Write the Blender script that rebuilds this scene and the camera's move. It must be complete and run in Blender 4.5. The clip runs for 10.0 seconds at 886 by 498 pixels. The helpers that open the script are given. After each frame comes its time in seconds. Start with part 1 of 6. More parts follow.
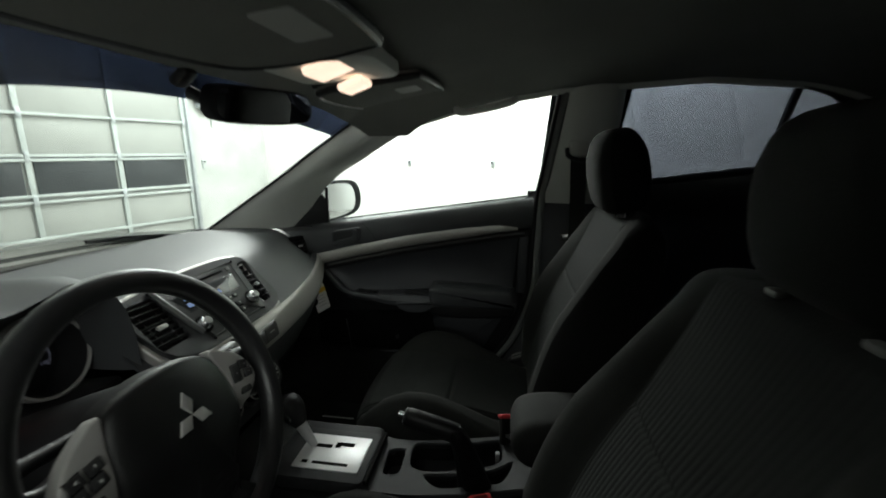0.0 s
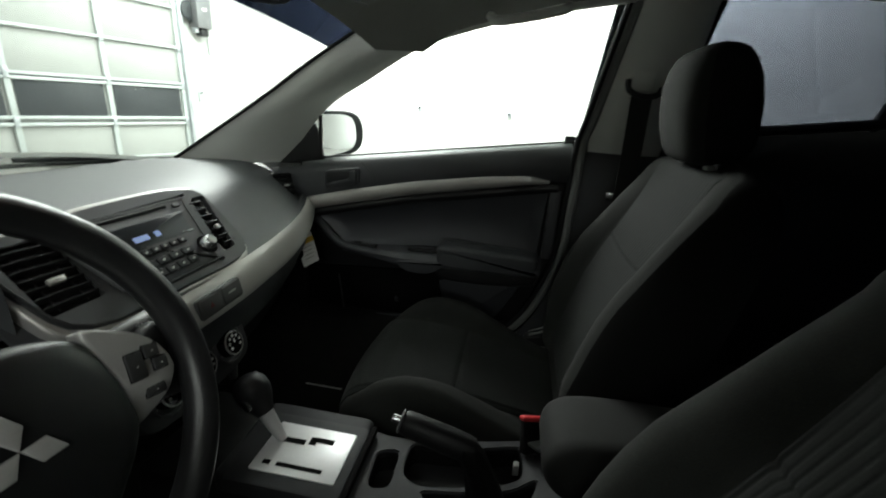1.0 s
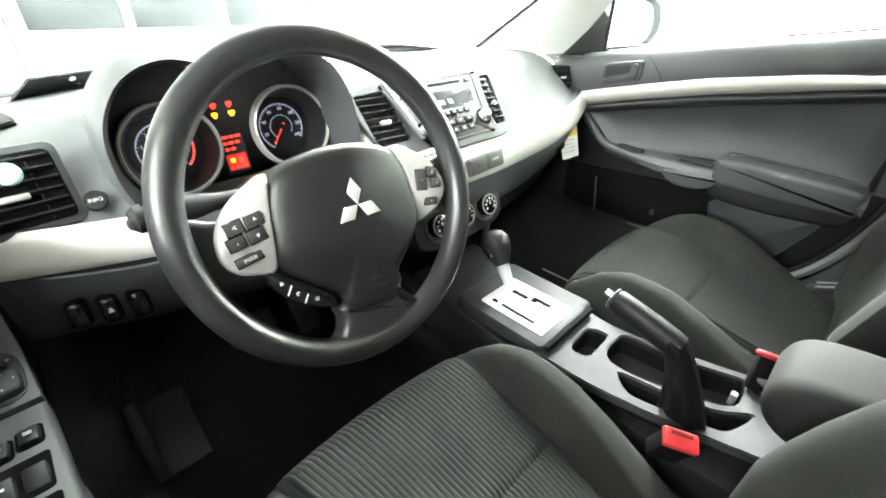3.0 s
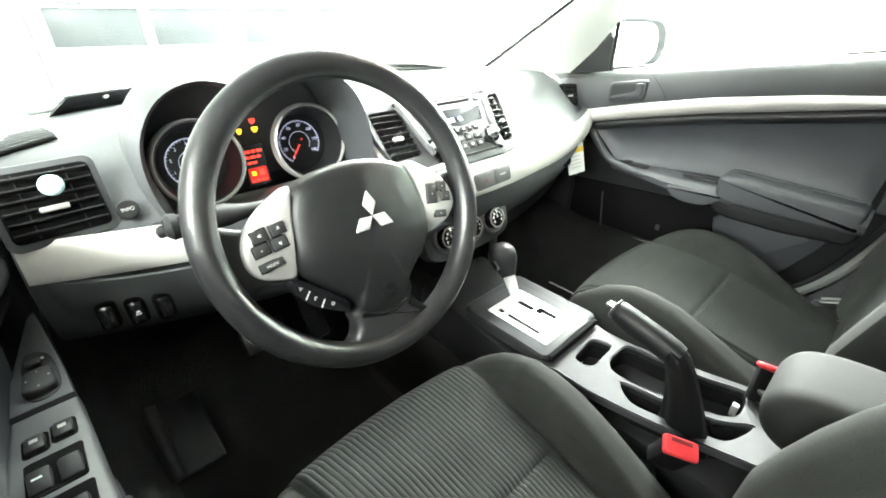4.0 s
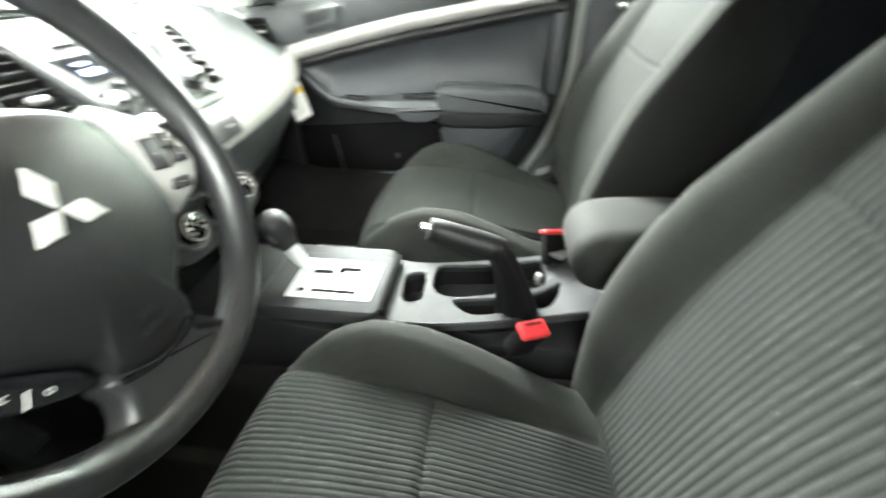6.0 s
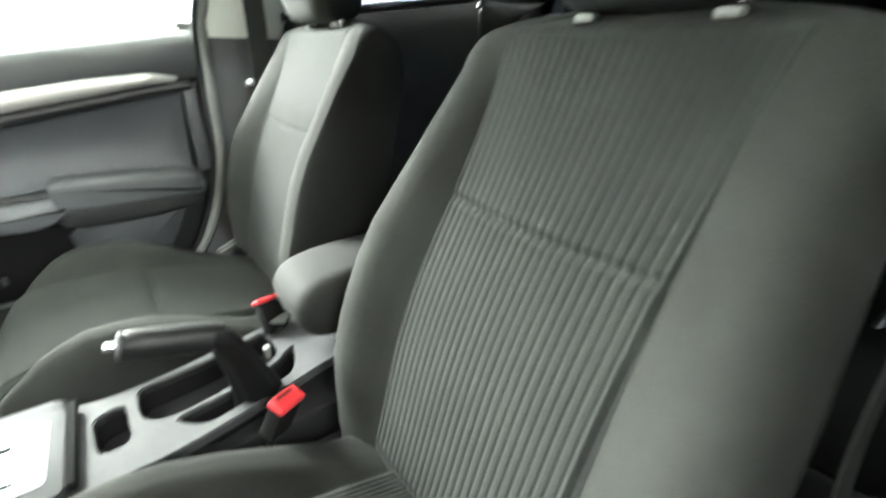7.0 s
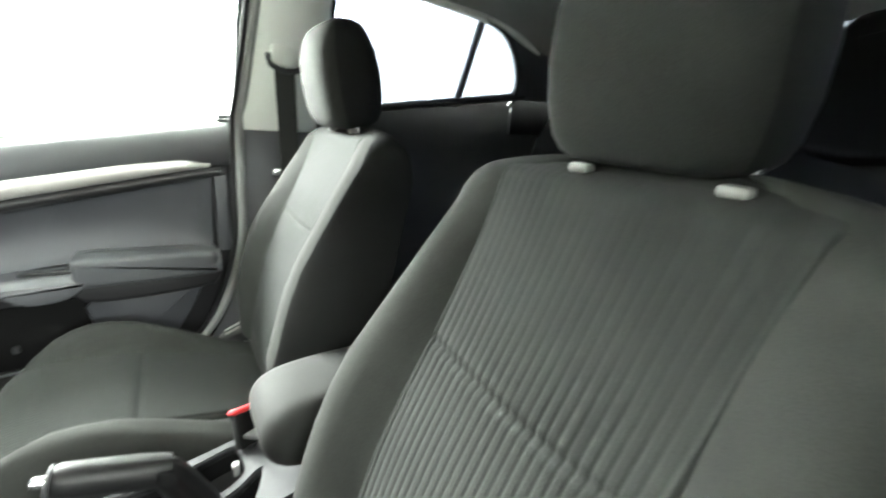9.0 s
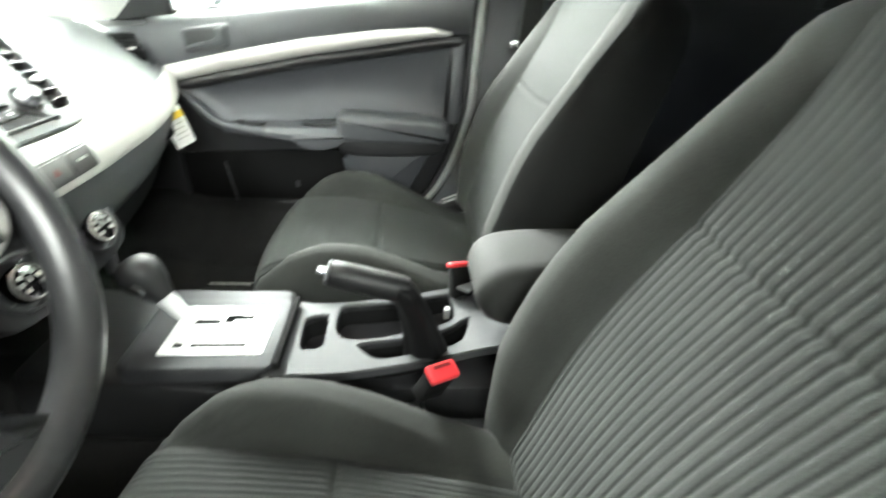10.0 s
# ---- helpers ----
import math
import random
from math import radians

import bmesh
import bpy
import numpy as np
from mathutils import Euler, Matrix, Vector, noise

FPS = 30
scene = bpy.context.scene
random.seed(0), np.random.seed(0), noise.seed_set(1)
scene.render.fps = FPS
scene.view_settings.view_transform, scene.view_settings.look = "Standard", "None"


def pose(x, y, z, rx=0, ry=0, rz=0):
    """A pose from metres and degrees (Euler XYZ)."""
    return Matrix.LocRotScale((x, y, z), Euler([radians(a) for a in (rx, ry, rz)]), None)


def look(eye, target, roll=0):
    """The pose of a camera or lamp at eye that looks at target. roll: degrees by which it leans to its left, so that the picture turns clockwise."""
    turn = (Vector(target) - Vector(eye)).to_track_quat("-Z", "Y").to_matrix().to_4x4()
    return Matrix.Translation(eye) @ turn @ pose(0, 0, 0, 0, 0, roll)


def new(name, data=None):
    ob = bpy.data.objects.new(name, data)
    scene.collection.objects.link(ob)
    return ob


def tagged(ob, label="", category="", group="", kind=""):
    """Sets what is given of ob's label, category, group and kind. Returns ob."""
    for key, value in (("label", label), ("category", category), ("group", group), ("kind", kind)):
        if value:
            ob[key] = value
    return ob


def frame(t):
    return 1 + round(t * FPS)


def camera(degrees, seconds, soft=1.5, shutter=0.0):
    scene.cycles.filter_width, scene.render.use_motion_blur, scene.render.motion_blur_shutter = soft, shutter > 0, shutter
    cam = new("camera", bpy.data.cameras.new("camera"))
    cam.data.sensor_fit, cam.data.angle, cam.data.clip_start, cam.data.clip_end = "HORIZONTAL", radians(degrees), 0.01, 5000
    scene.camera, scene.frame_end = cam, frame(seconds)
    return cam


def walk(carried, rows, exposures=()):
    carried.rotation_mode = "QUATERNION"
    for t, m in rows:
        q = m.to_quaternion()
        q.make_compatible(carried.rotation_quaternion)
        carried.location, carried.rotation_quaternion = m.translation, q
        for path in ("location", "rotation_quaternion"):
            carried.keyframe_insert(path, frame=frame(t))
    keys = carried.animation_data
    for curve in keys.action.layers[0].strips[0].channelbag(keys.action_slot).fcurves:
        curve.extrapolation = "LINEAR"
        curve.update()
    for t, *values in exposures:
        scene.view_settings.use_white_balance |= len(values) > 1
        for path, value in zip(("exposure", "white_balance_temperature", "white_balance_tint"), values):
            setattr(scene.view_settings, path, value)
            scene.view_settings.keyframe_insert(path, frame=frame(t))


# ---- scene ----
cam = camera(92.2, 10.0, 1.8, 0.5)
PATH = [
    (0, (-0.737, 0.054, 1.126), (1.191, 0.345, 0.6775), 0.05),
    (0.5, (-0.593, 0.09, 1.1), (1.304, 0.368, 0.529), 1.9),
    (1, (-0.509, 0.117, 1.056), (1.362, 0.405, 0.41), 3.9),
    (1.5, (-0.495, 0.109, 1.02), (1.22, 0.766, 0.228), 4.9),
    (2, (-0.531, 0.082, 0.998), (0.91, 1.07, 0.025), 2.4),
    (2.5, (-0.556, 0.06, 0.996), (0.695, 1.214, -0.055), 1.1),
    (2.7, (-0.56, 0.059, 1.005), (0.655, 1.244, -0.053), 0.6),
    (3.8, (-0.576, 0.029, 1.027), (0.606, 1.315, 0.053), 0.1),
    (4, (-0.583, 0.033, 1.029), (0.609, 1.304, 0.047), 0.4),
    (4.5, (-0.588, 0.037, 1.034), (0.603, 1.311, 0.055), 0.3),
    (5, (-0.586, 0.043, 1.025), (0.621, 1.277, 0.016), -0.0),
    (5.2, (-0.585, 0.059, 1.014), (0.665, 1.24, -0.006), 0.1),
    (6.3, (-0.525, 0.179, 0.924), (1.103, -0.096, -0.205), 1.1),
    (6.5, (-0.522, 0.189, 0.917), (1.056, -0.364, -0.181), 2.8),
    (7, (-0.556, 0.183, 0.945), (0.868, -0.935, 0.096), 1.6),
    (7.5, (-0.575, 0.154, 0.979), (0.8, -1.132, 0.303), -0.6),
    (8, (-0.567, 0.114, 1.01), (0.844, -1.183, 0.439), 0.9),
    (8.5, (-0.554, 0.095, 1.022), (0.922, -1.154, 0.514), 2.6),
    (9, (-0.529, 0.09, 1.011), (1.087, -0.939, 0.437), 3.8),
    (9.5, (-0.504, 0.112, 0.975), (1.227, -0.506, 0.187), 3.6),
    (10, (-0.501, 0.137, 0.952), (1.205, -0.055, -0.073), 4.2),
]
EXPOSURES = [(0.0, -2.85), (0.5, -2.58), (1.3, -2.3), (2.1, -0.6), (2.7, 0.98), (4.0, 1.5), (5.2, 1.5), (6.4, 1.5), (7.4, 1.6), (9.0, 1.6), (10.0, 1.53)]
walk(cam, [(t, look(eye, target, roll)) for t, eye, target, roll in PATH], EXPOSURES)


# ---- light ----
world = bpy.data.worlds.new("world")
scene.world = world
world.use_nodes = True
world.node_tree.nodes["Background"].inputs[0].default_value = (0.8, 0.9, 1.0, 1)
world.node_tree.nodes["Background"].inputs[1].default_value = 0.05


def added_lamp(name, m, sx, sy, watts):
    data = bpy.data.lights.new(name, "AREA")
    data.shape, data.size, data.size_y, data.energy, data.color = "RECTANGLE", sx, sy, watts, (0.94, 1.0, 0.955)
    new(name, data).matrix_world = m


# Unseen lamps at ceiling height, each placed to brighten dash, door or seats.
added_lamp("unseen_ceiling_lamp", pose(3.6, 2.0, 3.08), 1.5, 1.5, 800)
added_lamp("unseen_ceiling_lamp", pose(-3.4, -0.6, 3.08), 0.8, 3.0, 260)
added_lamp("unseen_ceiling_lamp", pose(-6.5, -1.2, 3.08), 0.8, 3.4, 1200)
added_lamp("unseen_ceiling_lamp", pose(3.0, 3.6, 3.08), 3.0, 0.7, 600)
added_lamp("unseen_ceiling_lamp", pose(-0.3, 1.75, 3.08), 2.8, 0.9, 80)
added_lamp("unseen_ceiling_lamp", pose(1.5, -4.2, 3.08), 3.0, 1.0, 60)
# Unseen fill lamp, added to brighten the passenger seat.
added_lamp("seat_fill_lamp", look((2.7, 1.7, 2.15), (0.3, 0.0, 0.8)), 1.6, 0.8, 520)
# Unseen lamps added so that the right wall bounces light into the car.
added_lamp("wall_fill_lamp", look((4.2, 1.1, 3.0), (5.2, 0.9, 1.3)), 2.4, 0.3, 1500)
added_lamp("wall_fill_lamp", look((3.6, -1.2, 3.0), (4.6, -1.4, 1.3)), 2.0, 0.3, 700)


# ---- materials ----
def mat(name, colour, rough=0.5, metal=0.0, grain=0.0, grain_size=0.002, bump=0.0, bump_size=0.002, wear=0.0, wear_size=0.08, spec=0.5, coat=0.0):
    """A principled surface with variation at two scales and a fine relief; sizes in metres."""
    m = bpy.data.materials.new(name)
    m.use_nodes = True
    nt = m.node_tree
    b = nt.nodes["Principled BSDF"]
    b.inputs["Roughness"].default_value, b.inputs["Metallic"].default_value = rough, metal
    b.inputs["Specular IOR Level"].default_value = spec
    b.inputs["Coat Weight"].default_value = coat
    b.inputs["Base Color"].default_value = (*colour, 1)
    co = nt.nodes.new("ShaderNodeTexCoord")

    def noise_at(size, detail=3.0):
        n = nt.nodes.new("ShaderNodeTexNoise")
        n.inputs["Scale"].default_value, n.inputs["Detail"].default_value = 1.0 / size, detail
        nt.links.new(co.outputs["Object"], n.inputs["Vector"])
        return n.outputs["Fac"]

    def mix(a, fac, amount):
        r = nt.nodes.new("ShaderNodeMapRange")
        r.inputs["From Min"].default_value, r.inputs["From Max"].default_value = 0.3, 0.7
        r.inputs["To Min"].default_value, r.inputs["To Max"].default_value = 1 - amount, 1 + amount
        nt.links.new(fac, r.inputs["Value"])
        x = nt.nodes.new("ShaderNodeVectorMath")
        x.operation = "SCALE"
        if isinstance(a, tuple):
            x.inputs[0].default_value = a
        else:
            nt.links.new(a, x.inputs[0])
        nt.links.new(r.outputs["Result"], x.inputs["Scale"])
        return x.outputs["Vector"]

    c = tuple(colour)
    if wear:
        big = noise_at(wear_size)
        c = mix(c, big, wear)
        r = nt.nodes.new("ShaderNodeMapRange")
        r.inputs["To Min"].default_value, r.inputs["To Max"].default_value = max(0.03, rough - 0.5 * wear), min(1, rough + 0.5 * wear)
        nt.links.new(big, r.inputs["Value"])
        nt.links.new(r.outputs["Result"], b.inputs["Roughness"])
    if grain:
        c = mix(c, noise_at(grain_size), grain)
    if not isinstance(c, tuple):
        nt.links.new(c, b.inputs["Base Color"])
    if bump:
        k = nt.nodes.new("ShaderNodeBump")
        k.inputs["Strength"].default_value, k.inputs["Distance"].default_value = bump, bump_size * 0.3
        nt.links.new(noise_at(bump_size), k.inputs["Height"])
        nt.links.new(k.outputs["Normal"], b.inputs["Normal"])
    return m


def glowing(name, colour, strength):
    m = bpy.data.materials.new(name)
    m.use_nodes = True
    b = m.node_tree.nodes["Principled BSDF"]
    b.inputs["Base Color"].default_value = (*colour, 1)
    b.inputs["Emission Color"].default_value, b.inputs["Emission Strength"].default_value = (*colour, 1), strength
    return m


def glass(name, tint, gloss=0.05):
    m = bpy.data.materials.new(name)
    m.use_nodes = True
    nt = m.node_tree
    nt.nodes.clear()
    out, mixer = nt.nodes.new("ShaderNodeOutputMaterial"), nt.nodes.new("ShaderNodeMixShader")
    tr, gl, fr = nt.nodes.new("ShaderNodeBsdfTransparent"), nt.nodes.new("ShaderNodeBsdfGlossy"), nt.nodes.new("ShaderNodeMapRange")
    tr.inputs["Color"].default_value, gl.inputs["Roughness"].default_value = (*tint, 1), 0.02
    lw, pw = nt.nodes.new("ShaderNodeLayerWeight"), nt.nodes.new("ShaderNodeMath")
    lw.inputs["Blend"].default_value, pw.operation, pw.inputs[1].default_value = 0.5, "POWER", 5.0
    nt.links.new(lw.outputs["Facing"], pw.inputs[0])
    nt.links.new(pw.outputs[0], fr.inputs["Value"])
    fr.inputs["To Min"].default_value, fr.inputs["To Max"].default_value = gloss, 0.6
    nt.links.new(fr.outputs[0], mixer.inputs[0])
    nt.links.new(tr.outputs[0], mixer.inputs[1])
    nt.links.new(gl.outputs[0], mixer.inputs[2])
    nt.links.new(mixer.outputs[0], out.inputs[0])
    return m


FABRIC = mat("charcoal_fabric", (0.0175, 0.0182, 0.0168), 0.95, grain=0.25, grain_size=0.0012, bump=0.6, bump_size=0.0012, wear=0.15, wear_size=0.11, spec=0.15)
FABRIC_RIB = mat("ribbed_fabric", (0.0182, 0.0194, 0.0184), 0.95, grain=0.22, grain_size=0.0012, bump=0.5, bump_size=0.0012, wear=0.12, wear_size=0.1, spec=0.15)
FABRIC_BLACK = mat("black_fabric", (0.0085, 0.0085, 0.009), 0.95, grain=0.2, grain_size=0.0015, bump=0.4, bump_size=0.0015, spec=0.15)
# Darker copy of the belt webbing; holds the shade at the rear seats.
REAR_BELT_SHADED = mat("shaded_rear_webbing", (0.017, 0.0175, 0.017), 0.9, grain=0.15, grain_size=0.0012, bump=0.4, bump_size=0.001, spec=0.15)
# Black cloth taken below its real tone; the dim rear's shade is in it.
REAR_SHADED = mat("rear_black_cloth_shaded", (0.0045, 0.0045, 0.0048), 0.95, grain=0.2, grain_size=0.0015, bump=0.4, bump_size=0.0015, spec=0.1, wear=0.1, wear_size=0.1)
VINYL = mat("dash_plastic", (0.062, 0.065, 0.069), 0.5, grain=0.08, grain_size=0.001, bump=0.4, bump_size=0.0014, wear=0.08, wear_size=0.2, spec=0.25)
DOOR_PLASTIC = mat("door_plastic", (0.060, 0.062, 0.067), 0.5, grain=0.08, grain_size=0.001, bump=0.35, bump_size=0.0014, wear=0.08, wear_size=0.2, spec=0.4)
DOOR_INSERT = mat("door_insert_plastic", (0.040, 0.042, 0.047), 0.5, grain=0.08, grain_size=0.001, bump=0.35, bump_size=0.0014, wear=0.12, wear_size=0.15, spec=0.4)
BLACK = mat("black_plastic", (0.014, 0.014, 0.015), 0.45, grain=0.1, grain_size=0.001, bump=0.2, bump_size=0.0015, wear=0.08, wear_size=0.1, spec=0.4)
GLOSS_BLACK = mat("gloss_black_plastic", (0.008, 0.008, 0.009), 0.15, wear=0.05, wear_size=0.05)
RUBBER = mat("steering_rubber", (0.0185, 0.0185, 0.0193), 0.32, grain=0.1, grain_size=0.001, bump=0.35, bump_size=0.0012, wear=0.12, wear_size=0.05, spec=0.38)
PAD = mat("airbag_cover_plastic", (0.0085, 0.0085, 0.009), 0.45, grain=0.1, grain_size=0.001, bump=0.35, bump_size=0.0012, wear=0.1, wear_size=0.06, spec=0.28)
SILVER = mat("silver_trim", (0.47, 0.458, 0.44), 0.38, 0.35, grain=0.05, grain_size=0.001, wear=0.05, wear_size=0.15)
SPOKE = mat("pale_silver_paint", (0.41, 0.403, 0.39), 0.36, 0.15, grain=0.05, grain_size=0.001, wear=0.05, wear_size=0.05)
PLATE = mat("brushed_plate", (0.70, 0.70, 0.70), 0.36, 0.15, grain=0.05, grain_size=0.0015, wear=0.05, wear_size=0.04)
CONSOLE = mat("console_grey_paint", (0.030, 0.0304, 0.032), 0.55, 0.0, grain=0.06, grain_size=0.001, bump=0.08, bump_size=0.002, wear=0.2, wear_size=0.05, spec=0.12)
HAZARD_GREY = mat("hazard_panel_grey", (0.055, 0.054, 0.055), 0.5, 0.0, grain=0.06, grain_size=0.001, wear=0.06, wear_size=0.05)
PANEL_GREY = mat("centre_panel_plastic", (0.034, 0.035, 0.037), 0.5, grain=0.08, grain_size=0.001, bump=0.25, bump_size=0.0014, wear=0.08, wear_size=0.1, spec=0.4)
RADIO_BLACK = mat("radio_plastic", (0.016, 0.016, 0.017), 0.55, grain=0.06, grain_size=0.001, wear=0.06, wear_size=0.05, spec=0.15)
SWITCH_GREY = mat("switch_panel_grey", (0.105, 0.108, 0.110), 0.42, 0.2, grain=0.06, grain_size=0.001, wear=0.1, wear_size=0.06)
CHROME = mat("chrome", (0.75, 0.75, 0.76), 0.24, 1.0, wear=0.04, wear_size=0.02)
PILLAR = mat("light_grey_trim", (0.74, 0.755, 0.715), 0.7, grain=0.06, grain_size=0.001, bump=0.3, bump_size=0.0015, wear=0.05, wear_size=0.2, spec=0.3)
HEADLINER = mat("headliner_cloth", (0.20, 0.20, 0.185), 0.98, grain=0.12, grain_size=0.0015, bump=0.5, bump_size=0.0015, wear=0.06, wear_size=0.2, spec=0.1)
CARPET = mat("black_carpet", (0.013, 0.0128, 0.0125), 1.0, grain=0.35, grain_size=0.002, bump=1.0, bump_size=0.003, wear=0.2, wear_size=0.1, spec=0.1)
MAT_RUBBER = mat("floor_mat_cloth", (0.022, 0.0218, 0.021), 1.0, grain=0.3, grain_size=0.002, bump=0.8, bump_size=0.003, wear=0.2, wear_size=0.08, spec=0.1)
GRIP = mat("lever_grip_plastic", (0.007, 0.007, 0.0074), 0.5, grain=0.1, grain_size=0.001, bump=0.3, bump_size=0.0012, wear=0.1, wear_size=0.04, spec=0.22)
BUTTON = mat("button_plastic", (0.030, 0.030, 0.031), 0.45, grain=0.06, grain_size=0.001, wear=0.1, wear_size=0.01, spec=0.4)
RED_DARK = mat("dark_red_plastic", (0.12, 0.008, 0.01), 0.5, grain=0.06, grain_size=0.002, wear=0.08, wear_size=0.01)
RED = mat("red_plastic", (0.45, 0.025, 0.03), 0.4, grain=0.06, grain_size=0.002, wear=0.08, wear_size=0.01)
WHITE_PRINT = mat("white_print", (0.75, 0.75, 0.74), 0.6, grain=0.05, grain_size=0.002)
YELLOW_PRINT = mat("yellow_print", (0.75, 0.48, 0.05), 0.6, grain=0.05, grain_size=0.002)
CAR_PAINT = mat("white_car_paint", (0.78, 0.78, 0.76), 0.25, coat=0.6, wear=0.03, wear_size=0.3)
WALL = mat("garage_white_wall", (0.80, 0.80, 0.77), 0.85, grain=0.03, grain_size=0.01, bump=0.3, bump_size=0.02, wear=0.05, wear_size=0.5, spec=0.2)
# For the unseen left wall; its grey sets how much light bounces in.
LOW_BOUNCE_WALL = mat("unseen_wall_grey", (0.38, 0.38, 0.375), 0.9, grain=0.1, grain_size=0.01, bump=0.4, bump_size=0.02, wear=0.1, wear_size=0.5, spec=0.2)
CONCRETE = mat("garage_concrete", (0.27, 0.265, 0.25), 0.8, grain=0.1, grain_size=0.01, bump=0.4, bump_size=0.01, wear=0.15, wear_size=0.5, spec=0.3)
STAINED_WALL = mat("stained_white_wall", (0.52, 0.525, 0.505), 0.85, grain=0.05, grain_size=0.02, bump=0.3, bump_size=0.02, wear=0.14, wear_size=0.35, spec=0.2)
DOOR_WHITE = mat("garage_door_paint", (0.38, 0.385, 0.365), 0.5, grain=0.03, grain_size=0.01, wear=0.06, wear_size=0.3)
GALV = mat("galvanised_steel", (0.50, 0.52, 0.54), 0.4, 0.6, grain=0.1, grain_size=0.01, wear=0.1, wear_size=0.1)
DOOR_RAIL = mat("door_rail_paint", (0.50, 0.53, 0.52), 0.45, 0.1, grain=0.06, grain_size=0.01, wear=0.12, wear_size=0.2)
FABRIC_DARK = mat("dark_side_fabric", (0.009, 0.0092, 0.009), 0.95, grain=0.2, grain_size=0.0012, bump=0.5, bump_size=0.0012, wear=0.1, wear_size=0.1, spec=0.15)
OPERATOR_GREY = mat("operator_grey_paint", (0.17, 0.17, 0.175), 0.5, 0.1, grain=0.06, grain_size=0.01, wear=0.12, wear_size=0.1)
NIGHT_PANE = mat("dark_window_pane", (0.046, 0.050, 0.053), 0.25, spec=0.2, wear=0.06, wear_size=0.3)
CLEAR = glass("clear_glass", (0.93, 0.96, 0.95), 0.03)
PRIVACY = glass("privacy_glass", (0.27, 0.285, 0.32), 0.04)
SHADE_BAND = glass("windshield_shade_band", (0.09, 0.105, 0.145), 0.04)
MIRROR_RIM = mat("mirror_housing_plastic", (0.012, 0.0125, 0.0145), 0.6, grain=0.08, grain_size=0.001, bump=0.2, bump_size=0.0015, wear=0.08, wear_size=0.1, spec=0.12)
MIRROR = mat("mirror_glass", (0.85, 0.86, 0.88), 0.02, 1.0)
DOME_GLOW = glowing("dome_lens_glow", (1.0, 0.72, 0.55), 9.0)
GREY_LABEL = mat("grey_label", (0.40, 0.40, 0.38), 0.7, grain=0.05, grain_size=0.002)
TAG_CLOTH = mat("tag_cloth", (0.15, 0.148, 0.145), 0.8, grain=0.1, grain_size=0.001)
GAITER = mat("gaiter_leatherette", (0.0035, 0.0035, 0.0037), 0.5, grain=0.1, grain_size=0.001, bump=0.3, bump_size=0.0015, spec=0.25, wear=0.1, wear_size=0.05)
POCKET = mat("pocket_black", (0.007, 0.007, 0.0075), 0.6, grain=0.1, grain_size=0.001, bump=0.3, bump_size=0.0015, spec=0.3, wear=0.1, wear_size=0.1)
COLLAR = mat("collar_plastic", (0.17, 0.17, 0.165), 0.6, grain=0.05, grain_size=0.001)
FLANGE = mat("flange_paint", (0.20, 0.205, 0.20), 0.7, grain=0.05, grain_size=0.002, wear=0.1, wear_size=0.1)
# Near black with little gloss; mostly paints shade inside slots, wells and recesses.
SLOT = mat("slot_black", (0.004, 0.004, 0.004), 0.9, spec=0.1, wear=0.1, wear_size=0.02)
SCREEN = mat("radio_screen", (0.03, 0.032, 0.036), 0.2, wear=0.05, wear_size=0.05)
LCD_BLUE = glowing("lcd_blue", (0.30, 0.42, 0.85), 0.55)
LCD_RED = glowing("lcd_red", (1.0, 0.05, 0.03), 0.8)
LCD_DIM = glowing("lcd_dim_red", (0.55, 0.02, 0.015), 0.35)
LCD_AMBER = glowing("lcd_amber", (1.0, 0.42, 0.02), 1.1)
DIAL_WHITE = glowing("dial_white", (0.55, 0.56, 0.75), 0.25)
DISC_TEAL = mat("pale_teal_plastic", (0.45, 0.66, 0.66), 0.5, grain=0.08, grain_size=0.002, wear=0.08, wear_size=0.01)

# ---- shape helpers ----
ORG = {}


def thing(name, base, label, category, group="", kind=""):
    ob = new(name)
    ob.location = base
    ob.empty_display_size = 0.05
    ORG[ob.name] = Vector(base)
    return tagged(ob, label, category, group, kind)


def mesh_of(name, bm, material, sharp=38):
    bmesh.ops.recalc_face_normals(bm, faces=bm.faces)
    lim = radians(sharp)
    for f in bm.faces:
        f.smooth = True
    for e in bm.edges:
        if len(e.link_faces) == 2 and e.calc_face_angle(0) > lim:
            e.smooth = False
    me = bpy.data.meshes.new(name)
    bm.to_mesh(me)
    bm.free()
    me.materials.append(material)
    return me


def part(name, bm, material, parent, label="", sharp=38):
    """Links a bmesh, given in world metres, as one mesh under a thing or a part."""
    o = ORG[parent.name]
    bmesh.ops.translate(bm, verts=bm.verts, vec=-o)
    ob = new(name, mesh_of(name, bm, material, sharp))
    ob.parent = parent
    ORG[ob.name] = o
    return tagged(ob, label)


def single(name, bm, material, label, category, kind="", group="", sharp=38):
    """A thing or piece of the setting that is one mesh."""
    ob = new(name, mesh_of(name, bm, material, sharp))
    ORG[ob.name] = Vector((0, 0, 0))
    return tagged(ob, label, category, group, kind)


def box(c, size, r=0.004, seg=2, m=None):
    """A box with rounded edges; m turns it about its centre."""
    bm = bmesh.new()
    bmesh.ops.create_cube(bm, size=1)
    bmesh.ops.scale(bm, vec=size, verts=bm.verts)
    if r:
        bmesh.ops.bevel(bm, geom=bm.edges[:], offset=min(r, 0.49 * min(size)), segments=seg, profile=0.5, affect="EDGES")
    bmesh.ops.transform(bm, matrix=Matrix.Translation(c) @ (m.to_4x4() if m else Matrix()), verts=bm.verts)
    return bm


